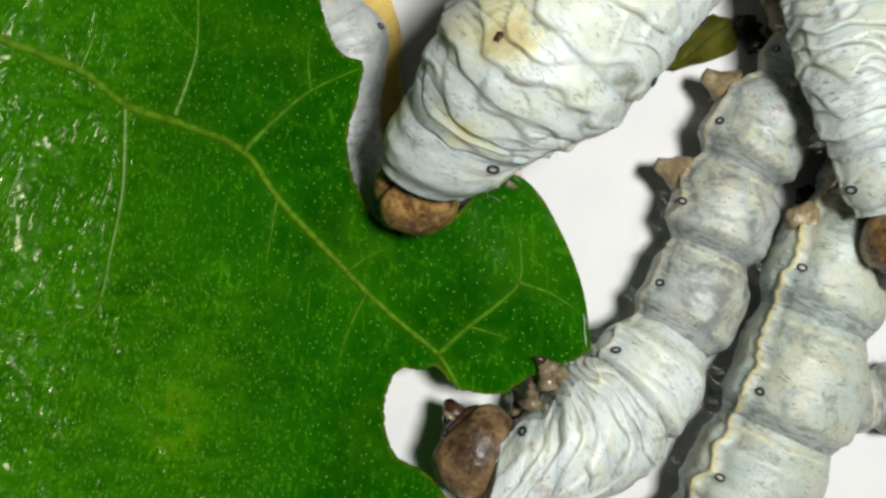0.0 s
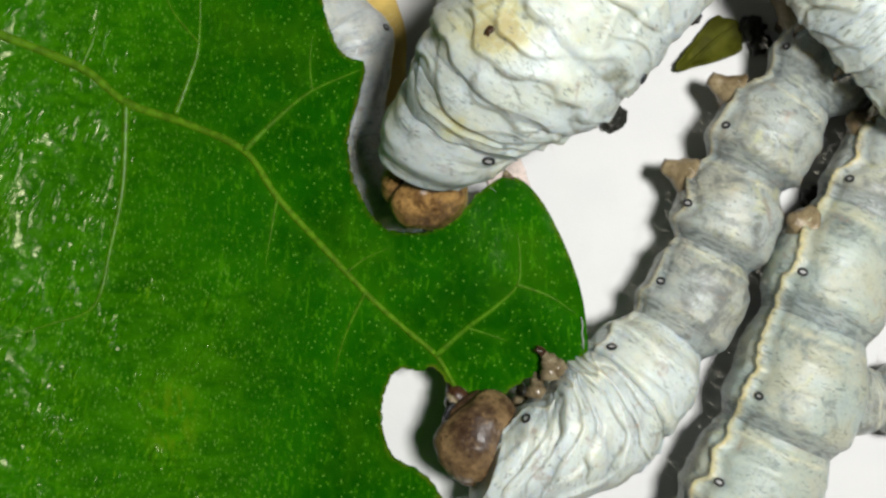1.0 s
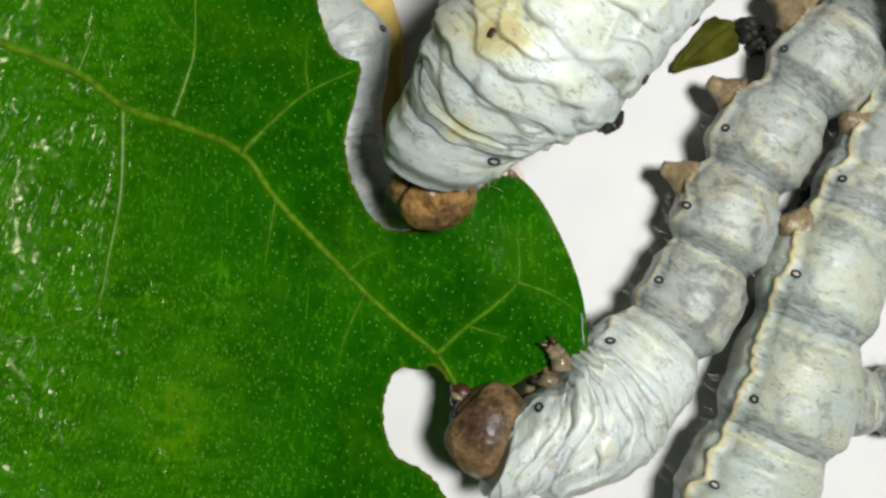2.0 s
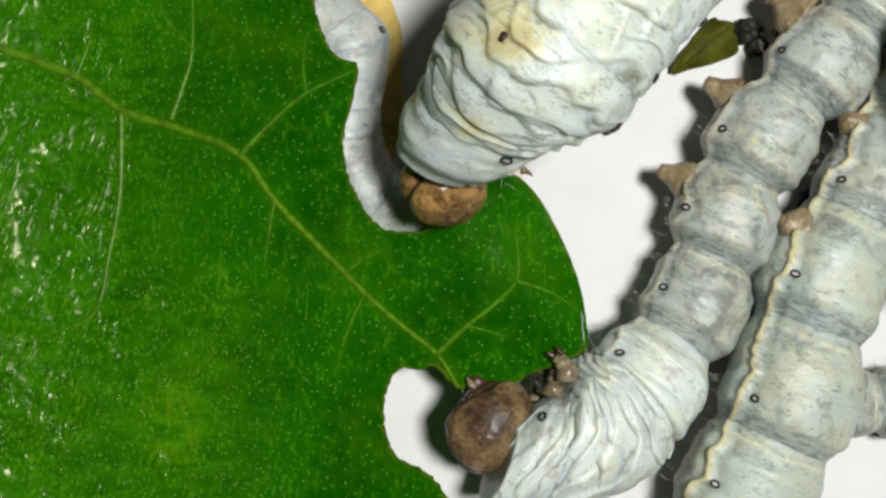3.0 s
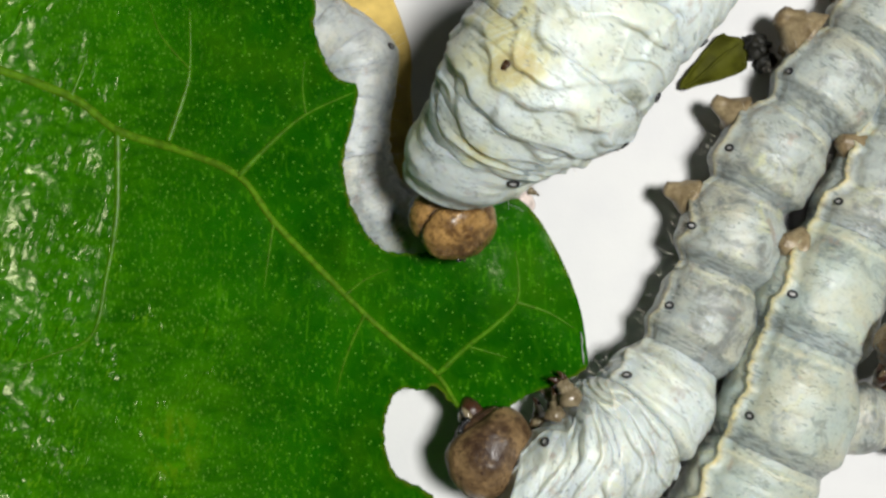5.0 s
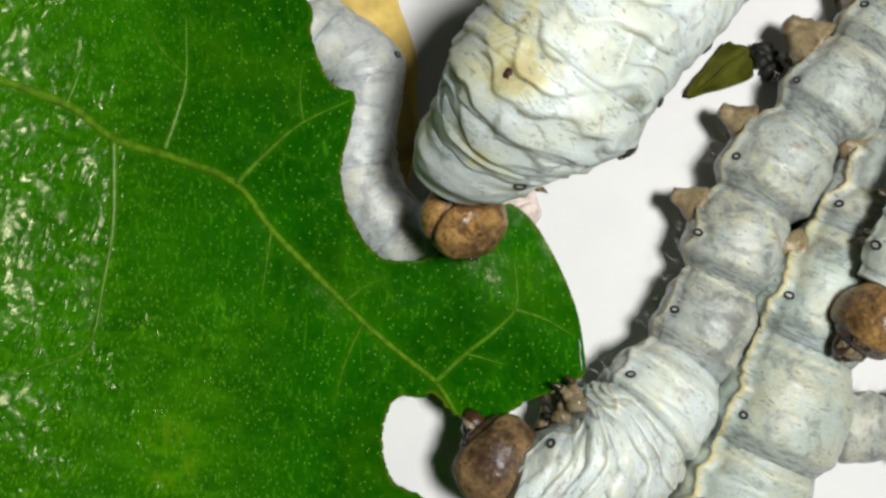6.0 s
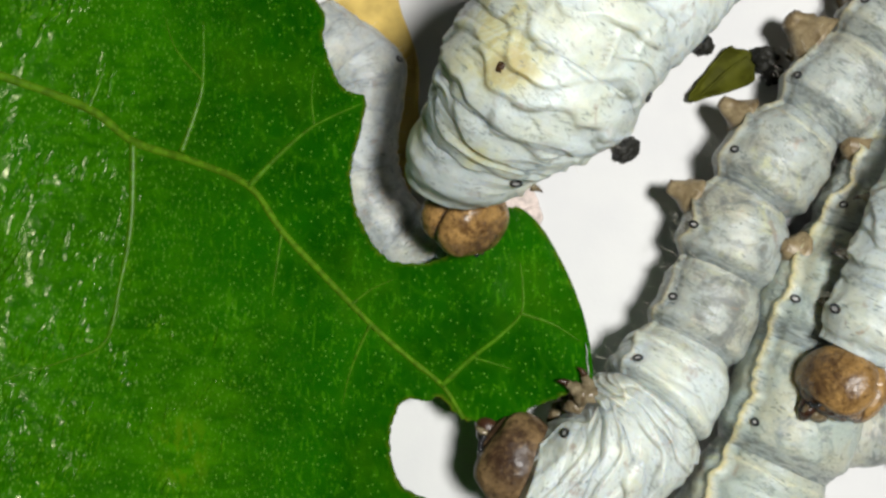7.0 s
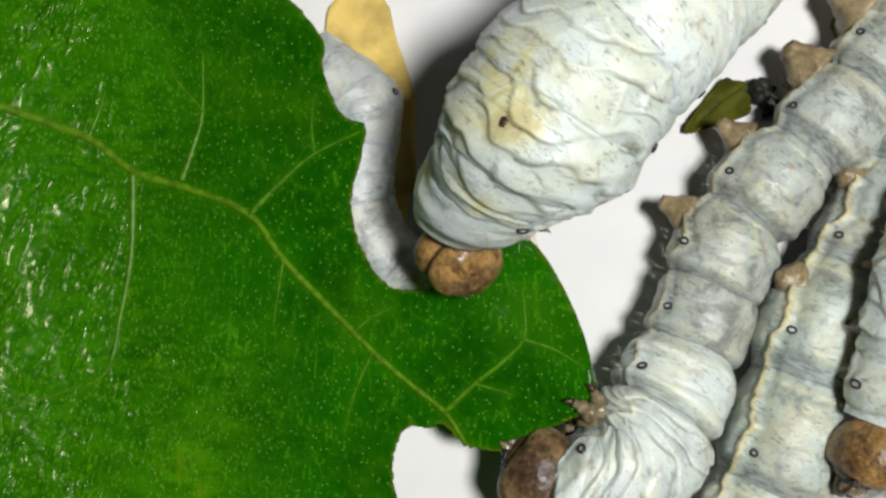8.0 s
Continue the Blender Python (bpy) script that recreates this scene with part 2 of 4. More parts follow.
WET_VEIN = plain("shiny_side_vein", (0.056, 0.165, 0.003), 0.34, 0.8, 0.19)
TABLE = plain("pale_table", (0.55, 0.53, 0.50), 0.5, 30.0)


# ---- mesh helpers (bmesh in millimetres) ----
def part(name, bm, material, parent=None, label="", smooth=True):
    """Links a bmesh as one mesh object, under a thing or a part if one is given."""
    bmesh.ops.scale(bm, vec=(MM, MM, MM), verts=bm.verts)
    for face in bm.faces:
        face.smooth = smooth
    data = bpy.data.meshes.new(name)
    bm.to_mesh(data)
    bm.free()
    data.materials.append(material)
    ob = new(name, data)
    ob.parent = parent
    return tagged(ob, label) if label else ob


def place(m):
    """A pose whose shift is in millimetres, as one in metres."""
    m = m.copy()
    m.translation *= MM
    return m


def smoothstep(a, b, x):
    t = min(1.0, max(0.0, (x - a) / (b - a)))
    return t * t * (3 - 2 * t)


def tube(bm, rings, close=True):
    """Skins rings of points, all of one count, into a tube with closed ends."""
    rows = [[bm.verts.new(p) for p in ring] for ring in rings]
    n = len(rows[0])
    for a, b in zip(rows, rows[1:]):
        for i in range(n):
            bm.faces.new((a[i], a[(i + 1) % n], b[(i + 1) % n], b[i]))
    if close:
        bm.faces.new(reversed(rows[0]))
        bm.faces.new(rows[-1])
    return rows


def limb(bm, points, radii, sides=12):
    """A tapered tube along points."""
    points = [Vector(p) for p in points]
    rings = []
    for i, (p, r) in enumerate(zip(points, radii)):
        along = (points[min(i + 1, len(points) - 1)] - points[max(i - 1, 0)]).normalized()
        turn = along.to_track_quat("Z", "Y").to_matrix()
        rings.append([p + turn @ Vector((r * math.cos(a), r * math.sin(a), 0)) for a in (2 * math.pi * k / sides for k in range(sides))])
    tube(bm, rings)


def pebble(name, material, size, seed, parent=None, label=""):
    """A lumpy, ribbed pellet."""
    bm = bmesh.new()
    bmesh.ops.create_icosphere(bm, subdivisions=4, radius=1.0)
    for v in bm.verts:
        p = v.co.copy()
        rib = 0.10 * math.cos(6 * math.atan2(p.y, p.x))
        lump = 0.28 * noise.noise(p * 1.7 + Vector((seed, 0, 0))) + 0.10 * noise.noise(p * 5 + Vector((0, seed, 0)))
        v.co = Vector((p.x * size[0], p.y * size[1], p.z * size[2])) * (1 + rib + lump)
    return part(name, bm, material, parent, label)


# ---- silkworms ----
def at_angle(theta, radius, x):
    """A point of a segment; angle 0 is the belly, 90 degrees its flank."""
    return Vector((x, radius * math.sin(theta), -radius * math.cos(theta)))


def profile(radii, length, u, tuck=0.17):
    """Radius of a segment at u, from -0.5 (rear) to 0.5 (front), with its ends tucked in."""
    rear, mid, front = radii
    base = mid + (front - rear) * u + 2 * (front + rear - 2 * mid) * u * u
    return max(base, 0.05 * mid) * (1 - tuck * smoothstep(0.24, 0.62, abs(u))) * (1 - 0.24 * smoothstep(0.47, 0.72, abs(u)))


def spine(centres, poses, radii, headed):
    """A smooth body axis: at s (a station's number, or a place between two) gives the place, the turn, the radius and the way walked."""
    first = 1 if headed else 0
    c = list(centres[first:])
    c = [2 * c[0] - c[1]] + c + [2 * c[-1] - c[-2]]
    q = [m.to_quaternion() for m in poses[first:]]
    r = list(radii[first:])
    walked = [0.0]
    for p, o in zip(c, c[1:]):
        walked.append(walked[-1] + (p - o).length)

    def knot(values, k, t):
        a, b, d, e = (values[min(max(k + o, 0), len(values) - 1)] for o in (-1, 0, 1, 2))
        return 0.5 * (2 * b + (d - a) * t + (2 * a - 5 * b + 4 * d - e) * t * t + (3 * b - a - 3 * d + e) * t ** 3)

    def along(station):
        g = min(max(station - first + 1, 0.0), len(c) - 1.001)
        k = int(g)
        f = min(max(station - first, 0.0), len(r) - 1.0)
        j = min(int(f), len(r) - 2)
        return knot(c, k, g - k), q[j].slerp(q[j + 1], f - j), knot(r, j, f - j), walked[k] + (walked[k + 1] - walked[k]) * (g - k)

    return along


def segment(parent, body, station, home, ends, seed, skin_material, wrinkled, stain=0.0, ridged=0.5, barrel=1.0, crest=0.98, hood=0.0, banded=1.0, halo=(), label=""):
    """One ring of a body, bent along its axis: a barrel with overlapping folds, a raised rear rim and a flank ridge.
    ends: whether the body ends before and behind it."""
    bm = bmesh.new()
    layers = [bm.verts.layers.float.new(key) for key in ("fold", "crease_shade", "membrane_shade", "rim")]
    stain_layer = bm.verts.layers.float.new("stain")
    folded = wrinkled > 0.5
    around, along = (200, 110) if folded else (128, 76)
    reach, tuck = (0.68, 0.03) if folded else (0.66, 0.20 * barrel)
    rings, marks = [], []
    shift = Vector((seed * 3.7, seed * 1.3, seed * 7.1))
    plain_skin = 1 - min(1, wrinkled)
    back = home.inverted()
    slices = {}

    def slice_at(u):
        if u not in slices:
            slices[u] = body(station - u)
        return slices[u]

    def pleat(w, mask, height):
        """A fold that rises gently and drops sharply: its height and its painted crease shade."""
        f = w - math.floor(w)
        up = f ** 1.5 if f < 0.84 else 0.77 * (1 - f) / 0.16
        return mask * height * (up - 0.35), mask * math.exp(-(min(f, 1 - f) / 0.05) ** 2)

    def radius_at(u, th):
        """Radius, and how much of ridge, crease shade, membrane shade and rim shows at a place on the ring."""
        _, _, r, way = slice_at(u)
        if hood and u > 0:
            r *= 1 - 0.25 * smoothstep(0.1, hood, u)
        else:
            r *= (1 - tuck * smoothstep(0.22, 0.55, abs(u))) * (1 - 0.22 * smoothstep(0.52, 0.72, abs(u)))
        if ends[0] and not hood and u > 0:
            r *= 1 - 0.8 * smoothstep(0.0, 0.66, u)
        if ends[1] and u < 0:
            r *= 1 - 0.8 * smoothstep(0.0, -0.66, u)
        p = at_angle(th, r, -way)
        wave = noise.noise(p * 0.25 + shift * 2)
        # low swellings
        r += 0.22 * noise.noise(p * 0.22 + shift) + 0.06 * noise.noise(p * 1.1 + shift)
        # annulets across the body
        r += 0.045 * math.sin(2 * math.pi * (-way / 1.9 + 0.7 * wave))
        line = 0.0
        if wrinkled > 0.15:
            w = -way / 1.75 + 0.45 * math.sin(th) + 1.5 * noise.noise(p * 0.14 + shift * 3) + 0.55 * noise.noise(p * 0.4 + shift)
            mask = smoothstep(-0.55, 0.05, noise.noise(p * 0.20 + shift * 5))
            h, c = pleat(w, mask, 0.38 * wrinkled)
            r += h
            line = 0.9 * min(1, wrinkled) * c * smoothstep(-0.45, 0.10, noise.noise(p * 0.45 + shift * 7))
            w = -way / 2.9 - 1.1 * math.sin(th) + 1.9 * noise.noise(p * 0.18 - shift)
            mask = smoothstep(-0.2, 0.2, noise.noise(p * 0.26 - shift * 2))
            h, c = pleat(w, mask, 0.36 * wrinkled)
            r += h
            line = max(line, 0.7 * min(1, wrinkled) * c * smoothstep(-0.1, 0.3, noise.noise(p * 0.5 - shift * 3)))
            w = -way / 0.95 + 1.6 * noise.noise(p * 0.24 - shift)
            r -= wrinkled * 0.09 * math.exp(-((1 - abs(w - math.floor(w) - 0.5) * 2) / 0.2) ** 2) * smoothstep(-0.1, 0.35, wave)
        # one or two shallow pleats before the front joint
        fine_pleat = math.exp(-((u - 0.33 - 0.03 * wave) / 0.016) ** 2) + 0.7 * math.exp(-((u + 0.27 - 0.04 * wave) / 0.018) ** 2)
        r -= 0.11 * plain_skin * min(1, 0.1 + 2 * banded) * fine_pleat * smoothstep(-0.3, 0.3, noise.noise(p * 0.3 + shift * 4))
        # the rear rim overlaps the stretched skin of the next ring
        edge = -0.455 + 0.02 * noise.noise(p * 0.4 + shift * 6)
        rim = min(1, banded * 2) * plain_skin * math.exp(-((u - edge) / 0.022) ** 2)
        r += 0.10 * rim - (0.0 if hood else 0.32 * min(1, 2 * banded) * plain_skin * smoothstep(0.22, 0.42, u))
        # shade coloured onto the sunken skin next to the rim ahead
        membrane_shade = 0.4 * smoothstep(hood - 0.26, hood - 0.12, u) if hood else banded * plain_skin * smoothstep(0.25, 0.35, u + 0.03 * wave)
        # ridge along both flanks
        flank = abs(math.atan2(math.sin(th), math.cos(th)))
        bend = 0.24 * noise.noise(Vector((way * 0.4, seed, 0))) + 0.06 * noise.noise(Vector((way * 1.3, seed, 4))) + 0.10 * math.cos(2 * math.pi * u)
        ridge = math.exp(-((flank - crest - bend) / 0.038) ** 2)
        r += ridged * (0.5 + 0.5 * plain_skin) * (0.46 * ridge - 0.27 * math.exp(-((flank - crest - 0.16 - bend) / 0.10) ** 2)
                                                   - 0.16 * math.exp(-((flank - crest + 0.15 - bend) / 0.06) ** 2))
        # belly flatter than the back
        r *= 1 - 0.10 * smoothstep(0.5, 1.0, math.cos(th))
        return r, ridged * ridge * (0.3 + 0.6 * plain_skin), line, membrane_shade, rim

    def surface(u, th, r):
        place_on, turn, _, _ = slice_at(u)
        return back @ (place_on + turn @ at_angle(th, r, 0))

    for j in range(along + 1):
        u = -reach + (reach + (hood or reach)) * j / along
        ring = []
        for i in range(around):
            th = 2 * math.pi * i / around
            r, *mark = radius_at(u, th)
            ring.append(surface(u, th, r))
            marks.append(mark)
        rings.append(ring)
    rows = tube(bm, rings)
    for k, (v, mark) in enumerate(zip((v for row in rows for v in row), marks)):
        u, th = -reach + (reach + (hood or reach)) * (k // around) / along, 2 * math.pi * (k % around) / around
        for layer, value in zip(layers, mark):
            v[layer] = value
        across = v.co.y / slice_at(0.0)[2]
        v[stain_layer] = stain * math.exp(-(across / 0.6) ** 2) if v.co.z > 0 else 0.0
        for u_at, th_at, wide_u, wide_th, much in halo:
            v[stain_layer] += much * math.exp(-((u - u_at) / wide_u) ** 2 - ((th - th_at) / wide_th) ** 2)
    return part("segment", bm, skin_material, parent, label), radius_at, surface


def spiracle(parent, radius_at, surface, side, angle, u=0.06, size=0.36):
    """A breathing pore: a black oval ring with a pale slit."""
    th = side * angle
    swell = max(radius_at(u + a, th + b)[0] for a in (-0.05, 0, 0.05) for b in (-0.06, 0, 0.06))
    centre = surface(u, th, swell - 0.02)
    fore = (surface(u + 0.08, th, radius_at(u + 0.08, th)[0]) - surface(u - 0.08, th, radius_at(u - 0.08, th)[0])).normalized()
    girth = surface(u, th + 0.08, radius_at(u, th + 0.08)[0]) - surface(u, th - 0.08, radius_at(u, th - 0.08)[0])
    out = fore.cross(girth).normalized()
    if out.dot(at_angle(th, 1, 0)) < 0:
        out.negate()
    turn = Matrix((fore, out.cross(fore), out)).transposed()
    bm = bmesh.new()
    big, small = [], 0.11
    for k in range(20):
        a = 2 * math.pi * k / 20
        big.append((Vector((size * 0.66 * math.cos(a), size * math.sin(a), 0)), Vector((math.cos(a), math.sin(a), 0))))
    rows = [[bm.verts.new(centre + turn @ (p + d * small * math.cos(b) + Vector((0, 0, small * math.sin(b) + 0.03))))
             for b in (2 * math.pi * m / 8 for m in range(8))] for p, d in big]
    for a, b in zip(rows, rows[1:] + rows[:1]):
        for i in range(8):
            bm.faces.new((a[i], a[(i + 1) % 8], b[(i + 1) % 8], b[i]))
    part("spiracle_ring", bm, BLACK, parent, "black oval breathing ring")
    bm = bmesh.new()
    rings = [[centre + turn @ Vector((f * size * 0.66 * math.cos(a), f * size * math.sin(a), h)) for a in (2 * math.pi * k / 16 for k in range(16))]
             for f, h in ((0.95, -0.1), (0.9, 0.02), (0.5, 0.05), (0.1, 0.02))]
    tube(bm, rings)
    part("spiracle_pore", bm, PORE, parent)


def scar(parent, radius_at, surface, th):
    """A small dark brown scab on the back."""
    bm = bmesh.new()
    bmesh.ops.create_icosphere(bm, subdivisions=4, radius=1.0)
    out = at_angle(th, 1, 0)
    turn = Matrix((Vector((1, 0, 0)), out.cross(Vector((1, 0, 0))), out)).transposed()
    centre = surface(-0.12, th, radius_at(-0.12, th)[0] - 0.08)
    for v in bm.verts:
        k = 1 + 0.45 * noise.noise(v.co * 1.6 + Vector((3, 1, 0))) + 0.25 * noise.noise(v.co * 4)
        v.co = centre + turn @ Vector((v.co.x * 0.42 * k, v.co.y * 0.34 * k, v.co.z * 0.18 * k))
    part("scar", bm, HORN_CLAW, parent, "dark brown scab")


def proleg(parent, radii, length, side, seed, scale=1.0, raised=0.0):
    """A fleshy stump with a ring of small hooks."""
    th = side * (0.55 + raised)
    root = at_angle(th, profile(radii, length, 0) * 0.82, -0.27 * length)
    out = at_angle(th * (0.75 + raised), 1, 0)
    tall = 0.78 * min(scale, 1.25) * (1 - 1.3 * raised)
    bm = bmesh.new()
    reach = (0, 0.4, 0.8, 1.2, 1.6, 2.0, 2.35, 2.7, 3.0, 3.25, 3.45, 3.58)
    wide = (1.75, 1.7, 1.55, 1.36, 1.16, 1.0, 0.88, 0.78, 0.72, 0.66, 0.5, 0.2)
    rings = []
    for d, w in ((a * tall, b * scale) for a, b in zip(reach, wide)):
        base = root + out * d
        lean = out.cross(Vector((1, 0, 0)))
        rings.append([base + (Vector((1, 0, 0)) * math.cos(a) + lean * math.sin(a)) * w *
                      (1 + 0.20 * noise.noise(Vector((math.cos(a) * 1.8, math.sin(a) * 1.8, d * 1.2 + seed))) + 0.05 * math.sin(7 * d)) for a in (2 * math.pi * k / 24 for k in range(24))])
    tube(bm, rings)
    part("proleg", bm, HORN_PROLEG, parent, "tan fleshy proleg")
    bm = bmesh.new()
    for k in range(12):
        a = 2 * math.pi * k / 12
        foot = root + out * 3.3 * tall + (Vector((1, 0, 0)) * math.cos(a) + out.cross(Vector((1, 0, 0))) * math.sin(a)) * 0.56 * scale
        limb(bm, (foot, foot + out * 0.10, foot + out * 0.17), (0.05, 0.04, 0.015), 6)
    part("hooks", bm, HORN_DARK, parent)


def true_leg(parent, radii, length, side, scale, ahead):
    """A short jointed leg that ends in a claw."""
    th = side * 0.42
    root = at_angle(th, profile(radii, length, 0) * 0.88, ahead * length)
    out = at_angle(th * 0.4, 1, 0)
    fore = Vector((1, 0, 0))
    bm = bmesh.new()
    knots = [(-0.4, 0), (0.7, 0.05), (0.95, 0.1), (1.0, 0.12), (1.7, 0.3), (1.9, 0.36), (1.95, 0.4), (2.5, 0.62)]
    wide = [1.2, 1.12, 1.0, 0.82, 0.80, 0.70, 0.52, 0.46]
    limb(bm, [root + (out * a + fore * b) * scale for a, b in knots], [w * scale for w in wide], 18)
    leg = part("leg", bm, HORN_LEG, parent, "pale amber jointed leg")
    bm = bmesh.new()
    knots = [(2.4, 0.58), (2.9, 0.82), (3.25, 1.15), (3.4, 1.5)]
    limb(bm, [root + (out * a + fore * b) * scale for a, b in knots], [w * scale for w in (0.45, 0.36, 0.2, 0.02)], 12)
    part("claw", bm, HORN_CLAW, parent, "brown hooked claw")


def hairs(parent, radii, length, seed, count=60):
    """Sparse pale bristles."""
    rng = random.Random(seed)
    bm = bmesh.new()
    for _ in range(count):
        th = rng.choice((-1, 1)) * rng.uniform(0.3, 1.25)
        u = rng.uniform(-0.45, 0.45)
        foot = at_angle(th, profile(radii, length, u) - 0.05, u * length)
        out = (at_angle(th, 1, 0) + Vector((rng.uniform(-0.5, 0.5), rng.uniform(-0.4, 0.4), rng.uniform(-0.4, 0.4)))).normalized()
        long = rng.uniform(0.5, 1.4)
        limb(bm, (foot, foot + out * long * 0.6, foot + out * long + Vector((0.04, 0, 0.03))), (0.015, 0.011, 0.003), 3)
    tagged(part("hairs", bm, HAIR, parent, "sparse pale bristles"), kind="stuff")


def head(parent, r, seed, horn):
    """A brown two-lobed head shell with mouth parts and dots of eyes."""
    bm = bmesh.new()
    bmesh.ops.create_uvsphere(bm, u_segments=112, v_segments=72, radius=1.0)
    nod = Matrix.Rotation(radians(-24), 3, "Y")
    mouthward = bm.verts.layers.float.new("mouthward")
    for v in bm.verts:
        p = v.co.copy()
        k = 1.0
        forward = 0.75 * p.x - 0.66 * p.z
        # the seam runs down the crown and forks round a triangular brow plate
        fork = 0.42 * smoothstep(0.05, 0.75, forward)
        top = smoothstep(-0.75, 0.1, p.z + 0.3 * p.x)
        seam = math.exp(-((abs(p.y) - fork) / 0.055) ** 2) * smoothstep(-0.9, -0.2, p.z + 0.6 * p.x)
        k -= 0.11 * math.exp(-(p.y / 0.12) ** 2) * top * (1 - smoothstep(0.0, 0.5, forward)) + 0.045 * seam
        k += 0.07 * math.exp(-((abs(p.y) - 0.5) / 0.28) ** 2)
        k -= 0.12 * smoothstep(0.3, 0.9, forward)
        k -= 0.06 * math.exp(-((forward - 0.66) / 0.06) ** 2)
        k += 0.035 * noise.noise(p * 2.6 + Vector((seed, 0, 0))) + 0.012 * noise.noise(p * 9)
        v.co = nod @ (Vector((p.x * 0.92, p.y * 1.0, p.z * 1.05)) * k * r)
        v[mouthward] = max(0.9 * seam, smoothstep(0.15, 0.85, forward + 0.25 * noise.noise(p * 3 + Vector((0, seed, 0)))),
                           0.62 * smoothstep(0.55, 0.95, abs(p.y)))
    shell = part("head", bm, horn, parent, "mottled brown head shell")
    for side in (-1, 1):
        bm = bmesh.new()
        a = Vector((0.46 * r, side * 0.34 * r, -0.56 * r))
        limb(bm, (a, a + Vector((0.2, -side * 0.06, -0.16)) * r, a + Vector((0.32, -side * 0.18, -0.30)) * r, a + Vector((0.34, -side * 0.30, -0.36)) * r),
             (0.24 * r, 0.22 * r, 0.14 * r, 0.03 * r), 14)
        part("mandible", bm, HORN_DARK, shell, "dark chewing jaw")
        bm = bmesh.new()
        for k in range(5):
            ang = -0.9 + 0.42 * k
            c = Vector((0.55 + 0.14 * math.cos(ang), side * 0.70, -0.30 + 0.2 * math.sin(ang))).normalized() * r * 0.97
            bmesh.ops.create_icosphere(bm, subdivisions=2, radius=0.062 * r, matrix=Matrix.Translation(c))
        part("eye_cluster", bm, BLACK, shell, "cluster of tiny black eyes")
        bm = bmesh.new()
        b = Vector((0.54 * r, side * 0.50 * r, -0.46 * r))
        limb(bm, (b, b + Vector((0.12, side * 0.06, -0.1)) * r, b + Vector((0.24, side * 0.09, -0.18)) * r), (0.10 * r, 0.075 * r, 0.03 * r), 10)
        part("antenna", bm, HORN_LEG, shell, "short amber feeler")
    bm = bmesh.new()
    bmesh.ops.create_uvsphere(bm, u_segments=20, v_segments=12, radius=0.26 * r)
    bmesh.ops.scale(bm, vec=(0.6, 1.2, 0.8), verts=bm.verts)
    bmesh.ops.translate(bm, vec=(0.74 * r, 0, -0.56 * r), verts=bm.verts)
    part("lip", bm, HORN_LEG, shell)
    for piece in shell.children:
        piece.matrix_basis = nod.to_4x4()
    return shell


def frames_of(centres, belly, headed, yaw=()):
    """Poses along a body: x towards the head, the belly at that angle from the top (positive: to the worm's right)."""
    poses = []
    for i, c in enumerate(centres):
        first = i - 1 if i != 1 or not headed else 1
        last = i + 1 if i != 1 or not headed else 3
        ahead = (centres[max(first, 0)] - centres[min(last, len(centres) - 1)]).normalized()
        if i < len(yaw):
            ahead.rotate(Euler((0, 0, radians(yaw[i]))))
        right = ahead.cross(Vector((0, 0, 1))).normalized()
        up = right.cross(ahead)
        a = radians(belly[i])
        back = -(up * math.cos(a) + right * math.sin(a))
        side = back.cross(ahead)
        m = Matrix((ahead, side, back)).transposed().to_4x4()
        m.translation = c
        poses.append(m)
    return poses


